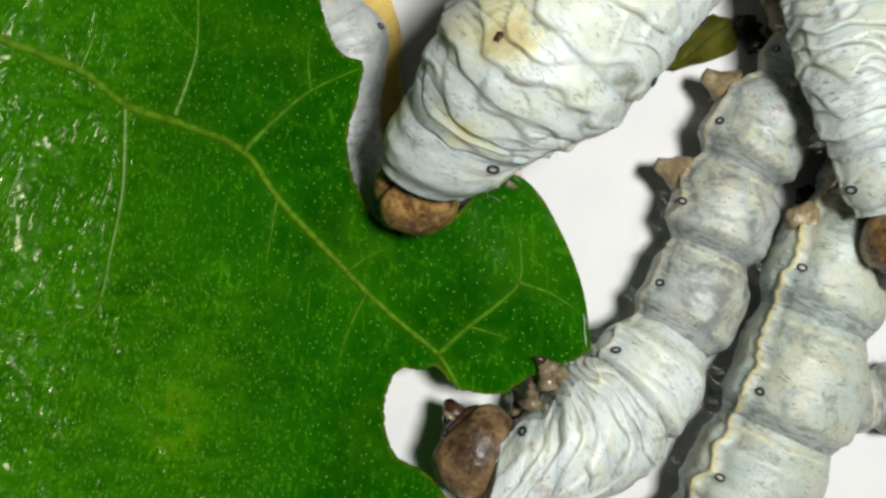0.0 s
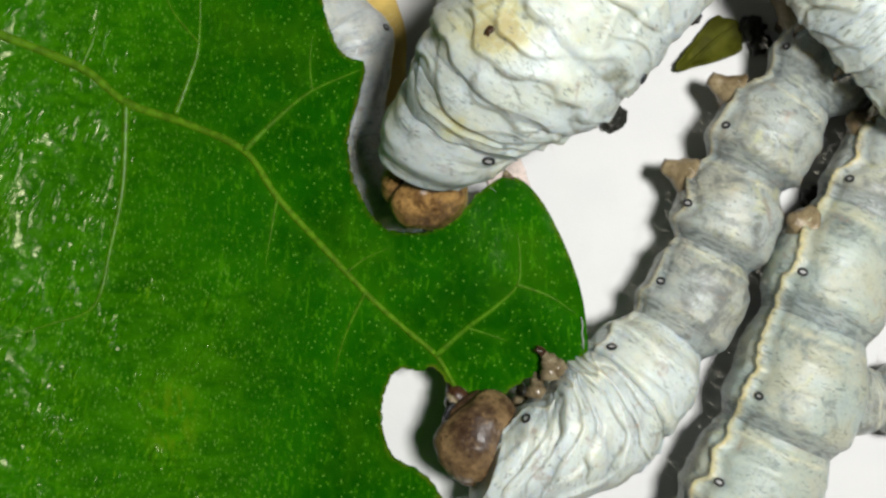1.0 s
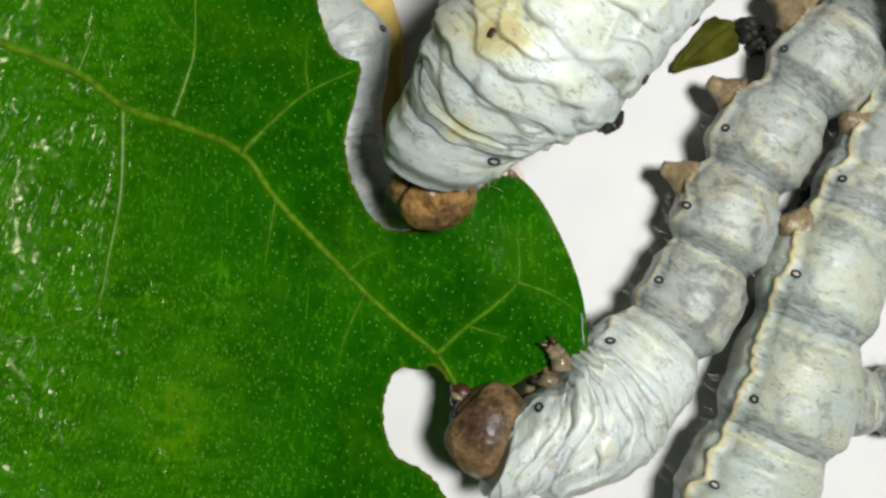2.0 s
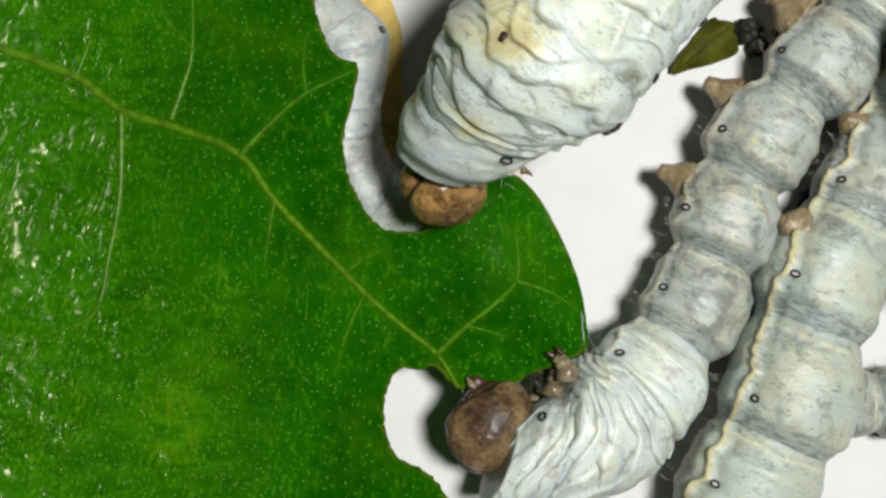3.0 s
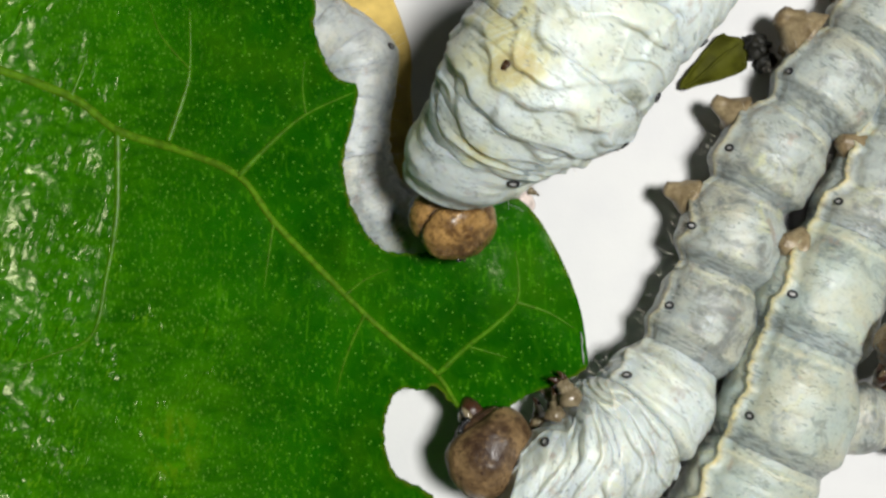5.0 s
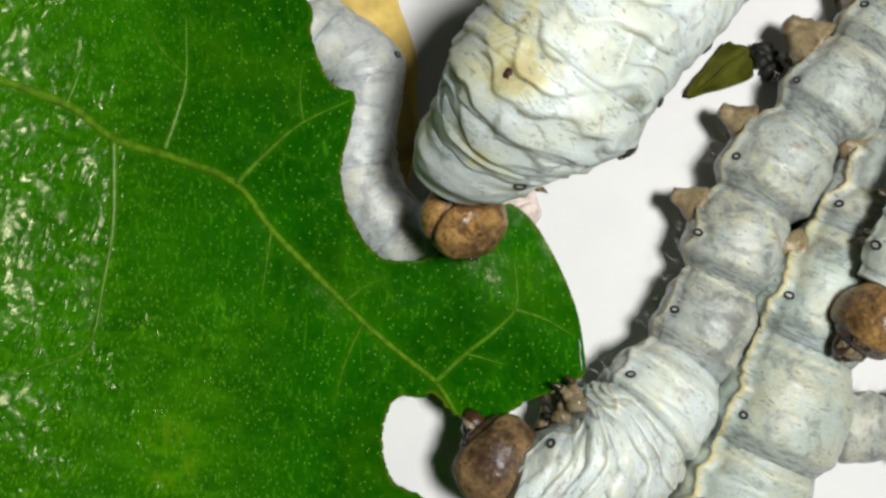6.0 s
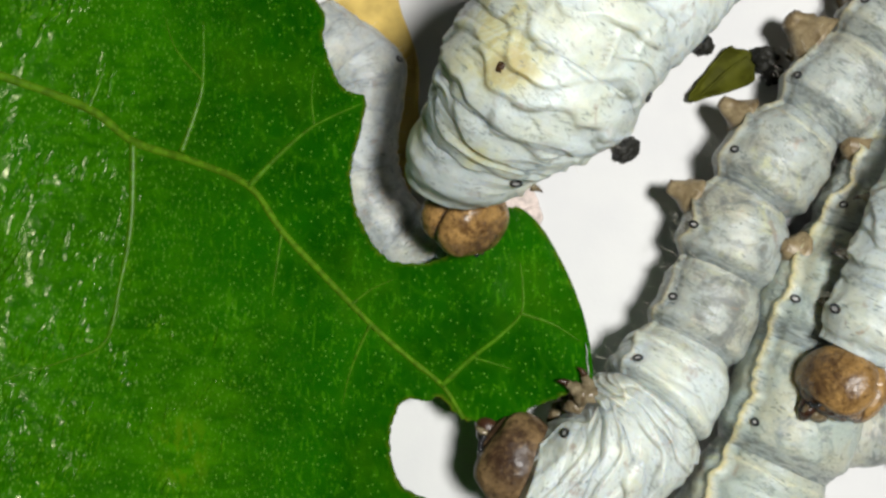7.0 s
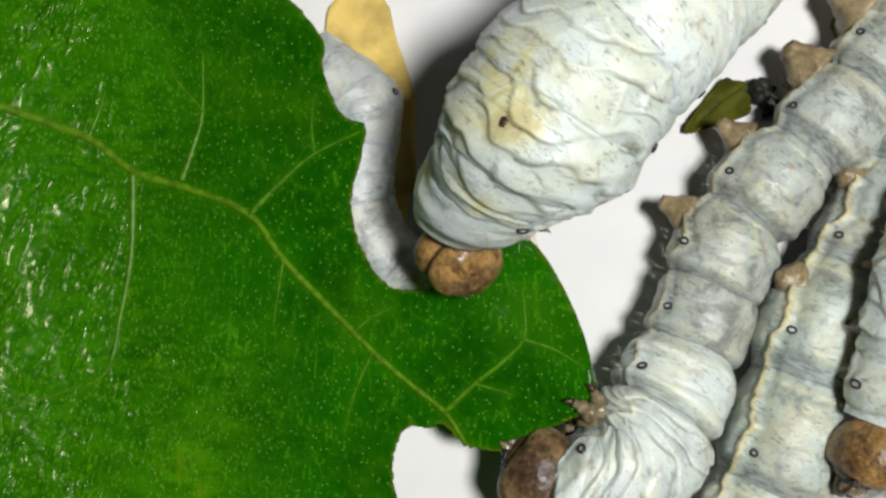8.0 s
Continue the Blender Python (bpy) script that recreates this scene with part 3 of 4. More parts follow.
def silkworm(label, names, centres, radii, belly, skins, wrinkles, leg_scale=1.0, stains=(), ridged=0.4, yaw=(), barrel=1.0, stout={}, scars={}, raised=0.0, pore=1.32, legs=(0.1, 0.1, 0.1), horn=HORN, banded=1.0, hood=0.66, first_pore=(0.16, 1.32), pores={}, halos={}, seed=1):
    """names: what each station is: head, t1 to t3 (thorax), a (plain), p (with prolegs). Returns the thing, its parts and their centres."""
    thing = tagged(new("silkworm"), label, "silkworm", "silkworms feeding on the leaf")
    centres = [Vector(c) for c in centres]
    parts = []
    poses = frames_of(centres, belly, names[0] == "head", yaw)
    body = spine(centres, poses, radii, names[0] == "head")
    front = 1 if names[0] == "head" else 0
    for i, (kind, r, m) in enumerate(zip(names, radii, poses)):
        if kind == "head":
            ob = head(thing, r, seed, horn)
        else:
            near, far = radii[max(i - 1, 0)], radii[min(i + 1, len(radii) - 1)]
            if i == 1 and names[0] == "head":
                near = r * 0.74
            ends = ((r + far) / 2 if i < len(radii) - 1 else 0.25 * r, r, (r + near) / 2 if i else 0.25 * r)
            a = centres[max(i - 1, 0)] if not (i == 1 and names[0] == "head") else centres[1] * 2 - centres[2]
            b = centres[min(i + 1, len(centres) - 1)]
            steps = 2 if 0 < i < len(centres) - 1 else 1
            length = (a - b).length / steps
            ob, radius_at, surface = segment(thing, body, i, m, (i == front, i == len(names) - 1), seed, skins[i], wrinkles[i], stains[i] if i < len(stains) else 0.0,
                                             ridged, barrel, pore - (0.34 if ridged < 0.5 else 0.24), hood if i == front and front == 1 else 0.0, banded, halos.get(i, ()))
            if kind in ("t1", "a", "p"):
                for side in (-1, 1):
                    spiracle(ob, radius_at, surface, side, first_pore[1] if kind == "t1" else pore, u=first_pore[0] if kind == "t1" else pores.get(i, 0.06), size=0.45 if kind == "t1" else 0.36)
            if kind == "p":
                for side in (-1, 1):
                    proleg(ob, ends, length, side, seed + i, stout.get(i, 1.0), raised)
            if kind in ("t1", "t2", "t3"):
                for side in (-1, 1):
                    true_leg(ob, ends, length, side, leg_scale, legs[int(kind[1]) - 1])
            if i in scars:
                scar(ob, radius_at, surface, scars[i])
            hairs(ob, ends, length, seed * 50 + i, 8 if wrinkles[i] > 0.5 or banded < 0.2 else 48)
        ob.matrix_basis = place(m)
        parts.append(ob)
    return {"thing": thing, "parts": parts, "centres": centres, "belly": belly, "headed": names[0] == "head", "yaw": yaw}


def creep(worm, pulls):
    """Keys each ring of a body. pulls: station -> its shift in millimetres at each time of T; the rings between glide along."""
    stations = sorted(pulls)
    tables = []
    for k in range(len(T)):
        moved = []
        for i, c in enumerate(worm["centres"]):
            dx = np.interp(i, stations, [pulls[s][k][0] for s in stations])
            dy = np.interp(i, stations, [pulls[s][k][1] for s in stations])
            moved.append(c + Vector((dx, dy, 0)))
        tables.append(frames_of(moved, worm["belly"], worm["headed"], worm["yaw"]))
    for i, ob in enumerate(worm["parts"]):
        walk(ob, [(t, place(tables[k][i])) for k, t in enumerate(T)])


# ---- the large structure ----
def slab(name, size, top, thick, material, bend=0.0, cuts=1):
    bm = bmesh.new()
    bmesh.ops.create_grid(bm, x_segments=cuts, y_segments=cuts, size=0.5)
    bmesh.ops.scale(bm, vec=(size[0], size[1], 1), verts=bm.verts)
    for v in bm.verts:
        v.co.z = top + bend * noise.noise(v.co * 0.02)
    lower = bmesh.ops.extrude_face_region(bm, geom=bm.faces[:])
    for v in lower["geom"]:
        if isinstance(v, bmesh.types.BMVert):
            v.co.z -= thick
    bmesh.ops.recalc_face_normals(bm, faces=bm.faces)
    return part(name, bm, material, smooth=False)


table = tagged(slab("table_top", (400, 280), -0.4, 18, TABLE), "pale table top under the white paper", "table", kind="structure")
sheet = tagged(slab("paper_sheet", (240, 170), 0.0, 0.35, PAPER, 0.0, 60), "white paper sheet lying on the table", "paper", kind="structure")


# ---- the mulberry leaf ----
def curve_through(points, closed, steps=12):
    """A smooth line through points (Catmull-Rom)."""
    p = [Vector(q).to_3d() for q in points]
    n = len(p)
    out = []
    for i in range(n if closed else n - 1):
        a, b, c, d = (p[(i + k) % n] if closed else p[min(max(i + k, 0), n - 1)] for k in (-1, 0, 1, 2))
        for s in range(steps):
            t = s / steps
            out.append(0.5 * (2 * b + (c - a) * t + (2 * a - 5 * b + 4 * c - d) * t * t + (3 * b - a - 3 * c + d) * t ** 3))
    if not closed:
        out.append(p[-1])
    return out


def leaf_level(x, y):
    """Height of the blade: nearly flat, curling up to the left."""
    return 9.3 + 0.12 * (x + 8) + 0.0118 * min(0, x + 21) ** 2 - 0.1 * (math.sqrt((y + 3) ** 2 + 9) - y - 3) / (1 + math.exp(-0.25 * (x + 16)))


MIDRIB = [(-43.79, 19.78), (-37.69, 17.77), (-30.59, 15.01), (-26.85, 12.19), (-21.57, 10.40), (-16.72, 8.17), (-13.85, 4.29), (-10.51, 0.75), (-6.37, -3.56), (-3.37, -6.28), (-0.42, -8.77), (1.32, -11.62)]
SIDE_VEINS = [
    (0.24, [(-16.72, 8.17), (-13.84, 10.97), (-10.98, 13.19), (-7.01, 14.90)]),
    (0.22, [(-0.42, -8.77), (2.14, -6.38), (4.44, -4.58), (6.18, -2.72), (6.35, -0.41), (6.12, 1.52)]),
    (0.15, [(6.18, -2.72), (8.78, -3.63), (10.94, -5.01)]),
    (0.14, [(-6.37, -3.56), (-7.62, -6.16), (-8.46, -8.46), (-8.91, -10.38)]),
    (0.28, [(-26.85, 12.09), (-27.04, 5.28), (-27.99, 0.05), (-29.30, -4.95), (-32.87, -6.58), (-37.69, -8.02)]),
    (0.25, [(-22.64, 11.22), (-21.47, 14.30), (-20.69, 17.13), (-20.59, 22.35)]),
    (0.16, [(-30.59, 15.01), (-29.67, 17.16), (-29.11, 19.07)]),
    (0.12, [(-7.96, -1.92), (-6.26, -0.65), (-4.38, 0.14)]),
    (0.12, [(-13.85, 4.29), (-14.42, 0.99), (-14.81, -1.37)]),
    (0.12, [(-20.59, 17.13), (-23.02, 20.03), (-23.99, 22.89)]),
    (0.1, [(-10.98, 13.19), (-11.22, 15.54), (-10.98, 17.88)]),
    (0.1, [(2.14, -6.38), (4.00, -6.93), (5.39, -7.39)]),
]
MARGIN = [
    (-10.50, 23.49), (-10.22, 20.58), (-9.37, 17.84), (-8.33, 16.14), (-6.68, 15.36), (-7.01, 12.89), (-7.95, 9.17), (-7.48, 6.12), (-5.79, 2.75), (-3.91, 1.54), (-1.11, 1.62), (1.30, 2.91), (3.05, 4.89), (5.61, 6.12), (7.85, 4.41), (9.98, 0.50), (11.37, -3.39), (11.93, -6.86), (11.78, -8.45), (9.56, -9.61), (7.18, -10.59), (4.78, -12.05), (1.79, -11.81), (0.61, -11.05), (-0.56, -9.82), (-1.98, -10.12), (-3.39, -9.99), (-4.45, -11.31), (-4.94, -13.35), (-4.77, -15.79), (-3.83, -17.75), (-2.01, -18.71), (-0.43, -20.17), (0.77, -23.55), (-2.15, -29.23), (-13.87, -33.17), (-27.87, -30.50), (-41.02, -25.01), (-44.94, -11.83), (-45.69, 6.42), (-44.17, 20.21), (-39.37, 28.04), (-27.80, 31.46), (-16.72, 29.34)
]


def ripple(x, y):
    """The blade's own unevenness, stronger where it curls up."""
    p, left = Vector((x, y, 0)), smoothstep(-20, -35, x)
    return ((0.10 + 0.05 * left) * noise.noise(p * 0.32) + (0.022 + 0.045 * left) * noise.noise(p * 0.9)
            + (0.004 + 0.035 * left) * noise.noise(p * 2.2))


def inside(poly, x, y):
    """Which of the points x, y lie inside the polygon."""
    hit = np.zeros(x.shape, bool)
    for (ax, ay), (bx, by) in zip(poly, np.roll(poly, -1, 0)):
        cross = (ay > y) != (by > y)
        with np.errstate(divide="ignore", invalid="ignore"):
            hit ^= cross & (x < (bx - ax) * (y - ay) / (by - ay) + ax)
    return hit


def mulberry_leaf():
    thing = tagged(new("mulberry_leaf"), "glossy dark green mulberry leaf with chewed edges", "leaf")
    rim = []
    line, walked = curve_through(MARGIN, True, 24), 0.0
    for k, p in enumerate(line):
        ahead = line[(k + 1) % len(line)] - line[k - 1]
        walked += (p - line[k - 1]).length if k else 0.0
        chewed = 0.10 if 13 <= k // 24 <= 16 else 1.0
        scallop = abs(math.sin(math.pi * walked / 1.15 + 2.5 * noise.noise(p * 0.5))) - 0.6
        nibble = chewed * (0.20 * scallop * (0.5 + noise.noise(p * 0.35 + Vector((9, 0, 0)))) + 0.12 * noise.noise(p * 1.0) + 0.10 * noise.noise(p * 3.1))
        out = Vector((ahead.y, -ahead.x, 0)).normalized()
        rim.append((p.x + out.x * nibble, p.y + out.y * nibble))
    rim = np.array(rim)
    veins = [np.array([(p.x, p.y) for p in curve_through(v, False, 14)]) for v in [MIDRIB] + [v for _, v in SIDE_VEINS]]
    knots = np.concatenate(veins)
    weight = np.concatenate([np.full(len(v), 1.0 if i == 0 else 0.7) for i, v in enumerate(veins)])
    step = 0.20
    xs, ys = np.arange(rim[:, 0].min() - step, rim[:, 0].max() + step, step), np.arange(rim[:, 1].min() - step, rim[:, 1].max() + step, step)
    gx, gy = np.meshgrid(xs, ys, indexing="ij")
    keep = inside(rim, gx, gy)
    cells = keep[:-1, :-1] & keep[1:, :-1] & keep[:-1, 1:] & keep[1:, 1:]
    used = np.zeros(keep.shape, int)
    for a in (0, 1):
        for b in (0, 1):
            used[a:used.shape[0] - 1 + a, b:used.shape[1] - 1 + b] += cells
    # rim vertices slide onto the rim
    edge = (used > 0) & (used < 4)
    ex, ey = gx[edge], gy[edge]
    near = np.argmin((ex[:, None] - rim[:, 0]) ** 2 + (ey[:, None] - rim[:, 1]) ** 2, 1)
    gx[edge], gy[edge] = rim[near, 0], rim[near, 1]
    level = np.zeros(gx.shape)
    flat_x, flat_y = gx.ravel(), gy.ravel()
    groove, near_vein = np.zeros(flat_x.shape), np.zeros(flat_x.shape)
    for (kx, ky), w in zip(knots, weight):
        d2 = (flat_x - kx) ** 2 + (flat_y - ky) ** 2
        groove = np.maximum(groove, w * np.exp(-d2 / 2.2))
        near_vein = np.maximum(near_vein, w * np.exp(-d2 / (0.5 * w * w)))
    groove, near_vein = groove.reshape(gx.shape), near_vein.reshape(gx.shape)
    # the veins of the curled part glisten
    wet = np.zeros(gx.shape)
    for kx, ky in np.concatenate([veins[5], veins[7]]):
        wet = np.maximum(wet, np.exp(-((gx - kx) ** 2 + (gy - ky) ** 2) / 0.9))
    bm = bmesh.new()
    vein_layer = bm.verts.layers.float.new("along_vein")
    age_light_layer = bm.verts.layers.float.new("ageing_light")
    cut_layer = bm.verts.layers.float.new("cut")
    blister_layer = bm.verts.layers.float.new("blistered")
    verts = {}
    for i, j in zip(*np.nonzero(used)):
        x, y = gx[i, j], gy[i, j]
        z = leaf_level(x, y) + ripple(x, y) - 0.20 * groove[i, j]
        verts[i, j] = bm.verts.new((x, y, z))
        verts[i, j][vein_layer] = near_vein[i, j]
        verts[i, j][cut_layer] = 1.0 if edge[i, j] and not (x > 11 and y > -8) else 0.0
        p = Vector((x, y, 0))
        low = smoothstep(-11, -20, x + 2 * noise.noise(p * 0.2)) * smoothstep(3, -5, y + 2 * noise.noise(p * 0.25))
        # ageing at the lower left; the whole left is coloured lighter against lamp falloff
        verts[i, j][age_light_layer] = max(low * (0.55 + 0.6 * math.exp(-((x + 22.8) / 2.6) ** 2 - ((y + 14.5) / 3.4) ** 2)), 0.65 * smoothstep(-14, -32, x))
        verts[i, j][blister_layer] = max(0.5 * low * smoothstep(-0.15, 0.35, noise.noise(p * 0.30)), 0.75 * smoothstep(-24, -36, x) * smoothstep(-0.25, 0.3, noise.noise(p * 0.22)), 0.8 * wet[i, j] * smoothstep(-0.3, 0.2, noise.noise(p * 0.5)))
    for i, j in zip(*np.nonzero(cells)):
        bm.faces.new((verts[i, j], verts[i + 1, j], verts[i + 1, j + 1], verts[i, j + 1]))
    for e in bm.edges:
        if e.is_boundary:
            e.smooth = False
    blade = part("blade", bm, BLADE, thing, "glossy green blade with chewed notches")
    thick = blade.modifiers.new("thickness", "SOLIDIFY")
    thick.thickness, thick.offset = 0.28 * MM, -1
    for width, line in [(0.36, MIDRIB)] + SIDE_VEINS:
        pts = curve_through(line, False, 10)
        bm = bmesh.new()
        n = len(pts)
        girth = [width * 1.25 * (1 - (0.5 if line is MIDRIB else 0.85) * k / n) * (1 + 0.25 * noise.noise(Vector((k * 0.4, width * 9, 0)))) for k in range(n)]
        sunk = 0.20 * (1.0 if line is MIDRIB else 0.7)
        knots3 = [Vector((p.x, p.y, leaf_level(p.x, p.y) + ripple(p.x, p.y) - sunk - 0.35 * g)) for p, g in zip(pts, girth)]
        limb(bm, knots3, girth, 8)
        part("midrib" if line is MIDRIB else "side_vein", bm, VEIN if line is MIDRIB else WET_VEIN if line[0][0] < -22 else SIDE_VEIN, thing)
    bm = bmesh.new()
    limb(bm, [(11.40, -5.28, 11.07), (11.54, -5.93, 10.98), (11.51, -6.58, 10.87), (11.62, -7.24, 10.76), (11.68, -7.98, 10.63)], (0.03, 0.05, 0.03, 0.06, 0.03), 8)
    part("silk_strand", bm, PORE, thing, "thin pale silk strand")
    return thing


leaf = mulberry_leaf()

# ---- the silkworms ----
worm_a = silkworm("large pale wrinkled silkworm arched over the leaf edge", ["head", "t1", "plain", "plain", "a", "a", "p", "p", "p", "p"],
                  [(-2.05, 4.28, 14.10), (1.22, 8.10, 19.20), (4.07, 11.01, 22.50), (6.29, 13.09, 24.30), (9.72, 16.64, 24.90), (13.74, 20.68, 24.50), (18.94, 26.22, 20.50), (25.22, 33.03, 14.00), (31.54, 39.70, 9.50), (37.29, 46.18, 6.50)],
                  [3.29, 5.17, 6.16, 7.20, 7.04, 6.43, 6.23, 6.24, 6.07, 5.77],
                  [-140, -108, -124, -138, -155] + [-166] * 5, [None, SKIN_PALE, SKIN_STAINED, SKIN_STAINED, SKIN_STAINED, SKIN_PALE] + [SKIN_PALE] * 4,
                  [0, 0.1, 0.8, 1.0, 0.95, 0.35, 0.1, 0.1, 0.1, 0.1], 0.26, (0, 0.2, 0.3, 0.5, 0.25), yaw=(0, 26, 15, 6), barrel=0.25, scars={3: math.pi - 0.33}, banded=0.12, first_pore=(-0.37, 1.50), legs=(0.36, 0.1, 0.1),
                  halos={1: ((-0.25, math.pi + 0.35, 0.28, 0.5, 1.3),), 2: ((0.15, math.pi - 0.95, 0.30, 0.40, 1.2),), 3: ((-0.15, math.pi - 0.40, 0.24, 0.22, 1.5), (-0.40, math.pi + 0.05, 0.4, 0.5, 1.0)), 4: ((0.55, math.pi + 0.05, 0.4, 0.5, 1.0),)}, seed=1)
worm_b = silkworm("grey-white silkworm lying on paper, gripping the leaf", ["head", "t1", "t2", "t3", "a", "a", "p", "p", "p", "p", "a"],
                  [(2.90, -16.90, 8.00), (6.60, -17.50, 9.20), (9.71, -16.13, 9.00), (13.04, -14.18, 8.20), (16.71, -10.90, 6.60), (21.35, -4.34, 5.00), (23.79, 2.97, 5.00), (26.86, 9.80, 5.00), (31.98, 15.89, 5.00), (36.68, 21.29, 4.80), (40.91, 27.45, 4.60)],
                  [3.90, 5.05, 5.86, 5.86, 5.33, 4.73, 4.92, 4.78, 4.78, 4.69, 4.60],
                  [98, 114, 100, 95, 110] + [115] * 6, [None, SKIN_PALE, SKIN_PALE, SKIN_PALE, SKIN_PALE] + [SKIN_GREY] * 6,
                  [0, 0.7, 0.95, 0.9, 0.4, 0.12, 0.1, 0.1, 0.1, 0.1, 0.1], 0.74, ridged=0.65, stout={8: 1.45, 9: 1.5}, pore=1.14, legs=(0.15, 0.22, 0.36), yaw=(-24, -43, -22, -6), barrel=1.25, horn=HORN_DULL, hood=1.15, first_pore=(0.46, 1.08), pores={4: 0.12, 7: 0.14, 8: 0.24}, seed=2)
worm_c = silkworm("greenish-grey silkworm stretched out on the paper", ["head", "t1", "t2", "t3", "a", "a", "p", "p", "p", "p"],
                  [(11.08, -42.11, 4.40), (14.19, -37.97, 5.00), (17.79, -33.00, 5.30), (21.64, -26.88, 5.90), (25.95, -19.84, 5.90), (29.90, -11.61, 6.00), (32.90, -1.89, 5.60), (37.83, 6.87, 5.00), (41.73, 15.16, 5.00), (45.14, 22.96, 5.00)],
                  [3.82, 4.87, 5.60, 5.90, 5.95, 6.05, 5.60, 4.97, 4.87, 4.78],
                  [112] * 5 + [114, 112, 119, 116, 114], [None, SKIN_GREEN] + [SKIN_GREEN] * 3 + [SKIN_GREEN, SKIN_GREEN, SKIN_GREY, SKIN_GREY, SKIN_GREY],
                  [0, 0.4, 0.3, 0.2, 0.12, 0.08, 0.08, 0.1, 0.1, 0.1], ridged=1.0, barrel=0.75, raised=0.30, pores={5: 0.17, 6: 0.12, 7: 0.26}, seed=3)
worm_d = silkworm("restless pale wrinkled silkworm climbing over its neighbour", ["head", "t1", "t2", "t3", "a", "a", "p", "p", "p"],
                  [(30.20, -10.30, 13.00), (31.77, -4.67, 13.00), (33.17, -0.59, 13.50), (34.74, 4.11, 13.50), (37.15, 9.09, 12.50), (40.72, 14.97, 10.50), (44.40, 20.85, 8.50), (48.18, 26.95, 6.50), (51.73, 33.57, 5.20)],
                  [3.33, 3.78, 4.39, 4.84, 4.98, 4.90, 4.90, 4.90, 4.87],
                  [140] * 9, [None] + [SKIN_STAINED] * 8,
                  [0, 0.6, 1.0, 1.0, 0.8, 0.4, 0.3, 0.2, 0.2], 0.45, (0, 0.3, 0.6, 0.9, 0.7), banded=0.3, seed=4)
silkworm("bluish-grey silkworm half hidden under the leaf", ["plain"] * 8 + ["a", "plain", "plain"],
                  [(3.20, 2.40, 2.80), (-0.60, 1.90, 3.00), (-3.90, 3.00, 3.10), (-6.60, 5.20, 3.20), (-8.30, 8.00, 3.20), (-8.90, 10.80, 3.20), (-8.80, 13.40, 3.20), (-8.40, 15.90, 3.20), (-8.20, 18.20, 3.20), (-10.30, 20.00, 3.10), (-13.00, 22.00, 3.00)],
                  [2.70, 3.00, 3.15, 3.25, 3.30, 3.30, 3.30, 3.35, 3.40, 3.30, 3.10],
                  [-138] * 11, [SKIN_SHADE] * 11, [0.12] * 11, barrel=0.0, banded=0.05, seed=5)
silkworm("pale silkworm lying behind the others on the paper", ["plain", "plain", "a", "p", "p"],
                  [(29.52, -13.08, 3.30), (34.44, -13.02, 3.40), (39.89, -13.07, 3.40), (44.84, -12.32, 3.40), (49.79, -11.83, 3.40)],
                  [2.97, 3.27, 3.37, 3.46, 3.46],
                  [120] * 5, [SKIN_GREY] * 5, [0.2, 0.15, 0.1, 0.1, 0.1], seed=6)


# ---- scraps and droppings ----
def scrap(name, label, category, material, size, at, turn, seed, curl, taper=0.0):
    """A torn flake of dry leaf, a little curled."""
    bm = bmesh.new()
    rows = 22
    grid = []
    for i in range(rows):
        line = []
        for j in range(rows):
            u, v = i / (rows - 1) * 2 - 1, j / (rows - 1) * 2 - 1
            edge = 1 + 0.14 * noise.noise(Vector((u * 2 + seed, v * 2, 0)))
            x, y = u * size[0] / 2 * edge * (1 - 0.35 * v * v), v * size[1] / 2 * edge * (1 - taper * u) * (1 - 0.2 * u * u)
            z = curl * (u * u + 0.5 * v * v) + 0.25 * noise.noise(Vector((x, y, seed)) * 0.5) + 0.3
            line.append(bm.verts.new((x, y, z)))
        grid.append(line)
    for a, b in zip(grid, grid[1:]):
        for i in range(rows - 1):
            bm.faces.new((a[i], b[i], b[i + 1], a[i + 1]))
    ob = tagged(part(name, bm, material), label, category)
    solid = ob.modifiers.new("thickness", "SOLIDIFY")
    solid.thickness = 0.22 * MM
    bm = bmesh.new()
    line = [(u * 0.46 * size[0], 0.1 * size[1] * math.sin(2 * u), curl * u * u + 0.42 + 0.25 * noise.noise(Vector((u * 0.46 * size[0], 0, seed)) * 0.5)) for u in (-1, -0.6, -0.2, 0.2, 0.6, 1)]
    limb(bm, line, (0.05, 0.12, 0.15, 0.15, 0.12, 0.05), 8)
    part("vein", bm, material, ob)
    ob.matrix_world = place(pose(*at, 0, 0, turn))
    return ob


scrap("leaf_scrap", "olive scrap of old leaf lying on the paper", "leaf scrap", OLIVE, (6.8, 2.7), (23.18, 18.13, 0.0), 34, 3, 0.9, -0.6)
scrap("dry_leaf", "yellow dry leaf flake lying on the paper", "leaf scrap", YELLOW, (8.6, 27.0), (-8.1, 16.4, 0.0), 4, 5, 0.2, 0.0)
scrap("dry_scrap", "pinkish dry scrap lying on the paper", "scrap", PINKISH, (3.6, 5.0), (5.41, 6.08, 0.0), 4, 8, 0.2, 0.0)


def frass(at, size, seed):
    ob = tagged(pebble("frass_pellet", FRASS, size, seed), "dry black silkworm dropping on the paper", "dropping", "droppings on the paper")
    ob.matrix_world = place(pose(*at, 20 * seed, 15, 40 * seed))


frass((14.94, 11.70, 0.9), (1.3, 0.95, 0.9), 1)
frass((27.22, 19.89, 1.0), (1.1, 1.3, 1.0), 2)
frass((28.06, 18.39, 0.9), (0.8, 0.9, 0.9), 3)
frass((21.75, 21.14, 0.8), (0.9, 0.9, 0.8), 4)
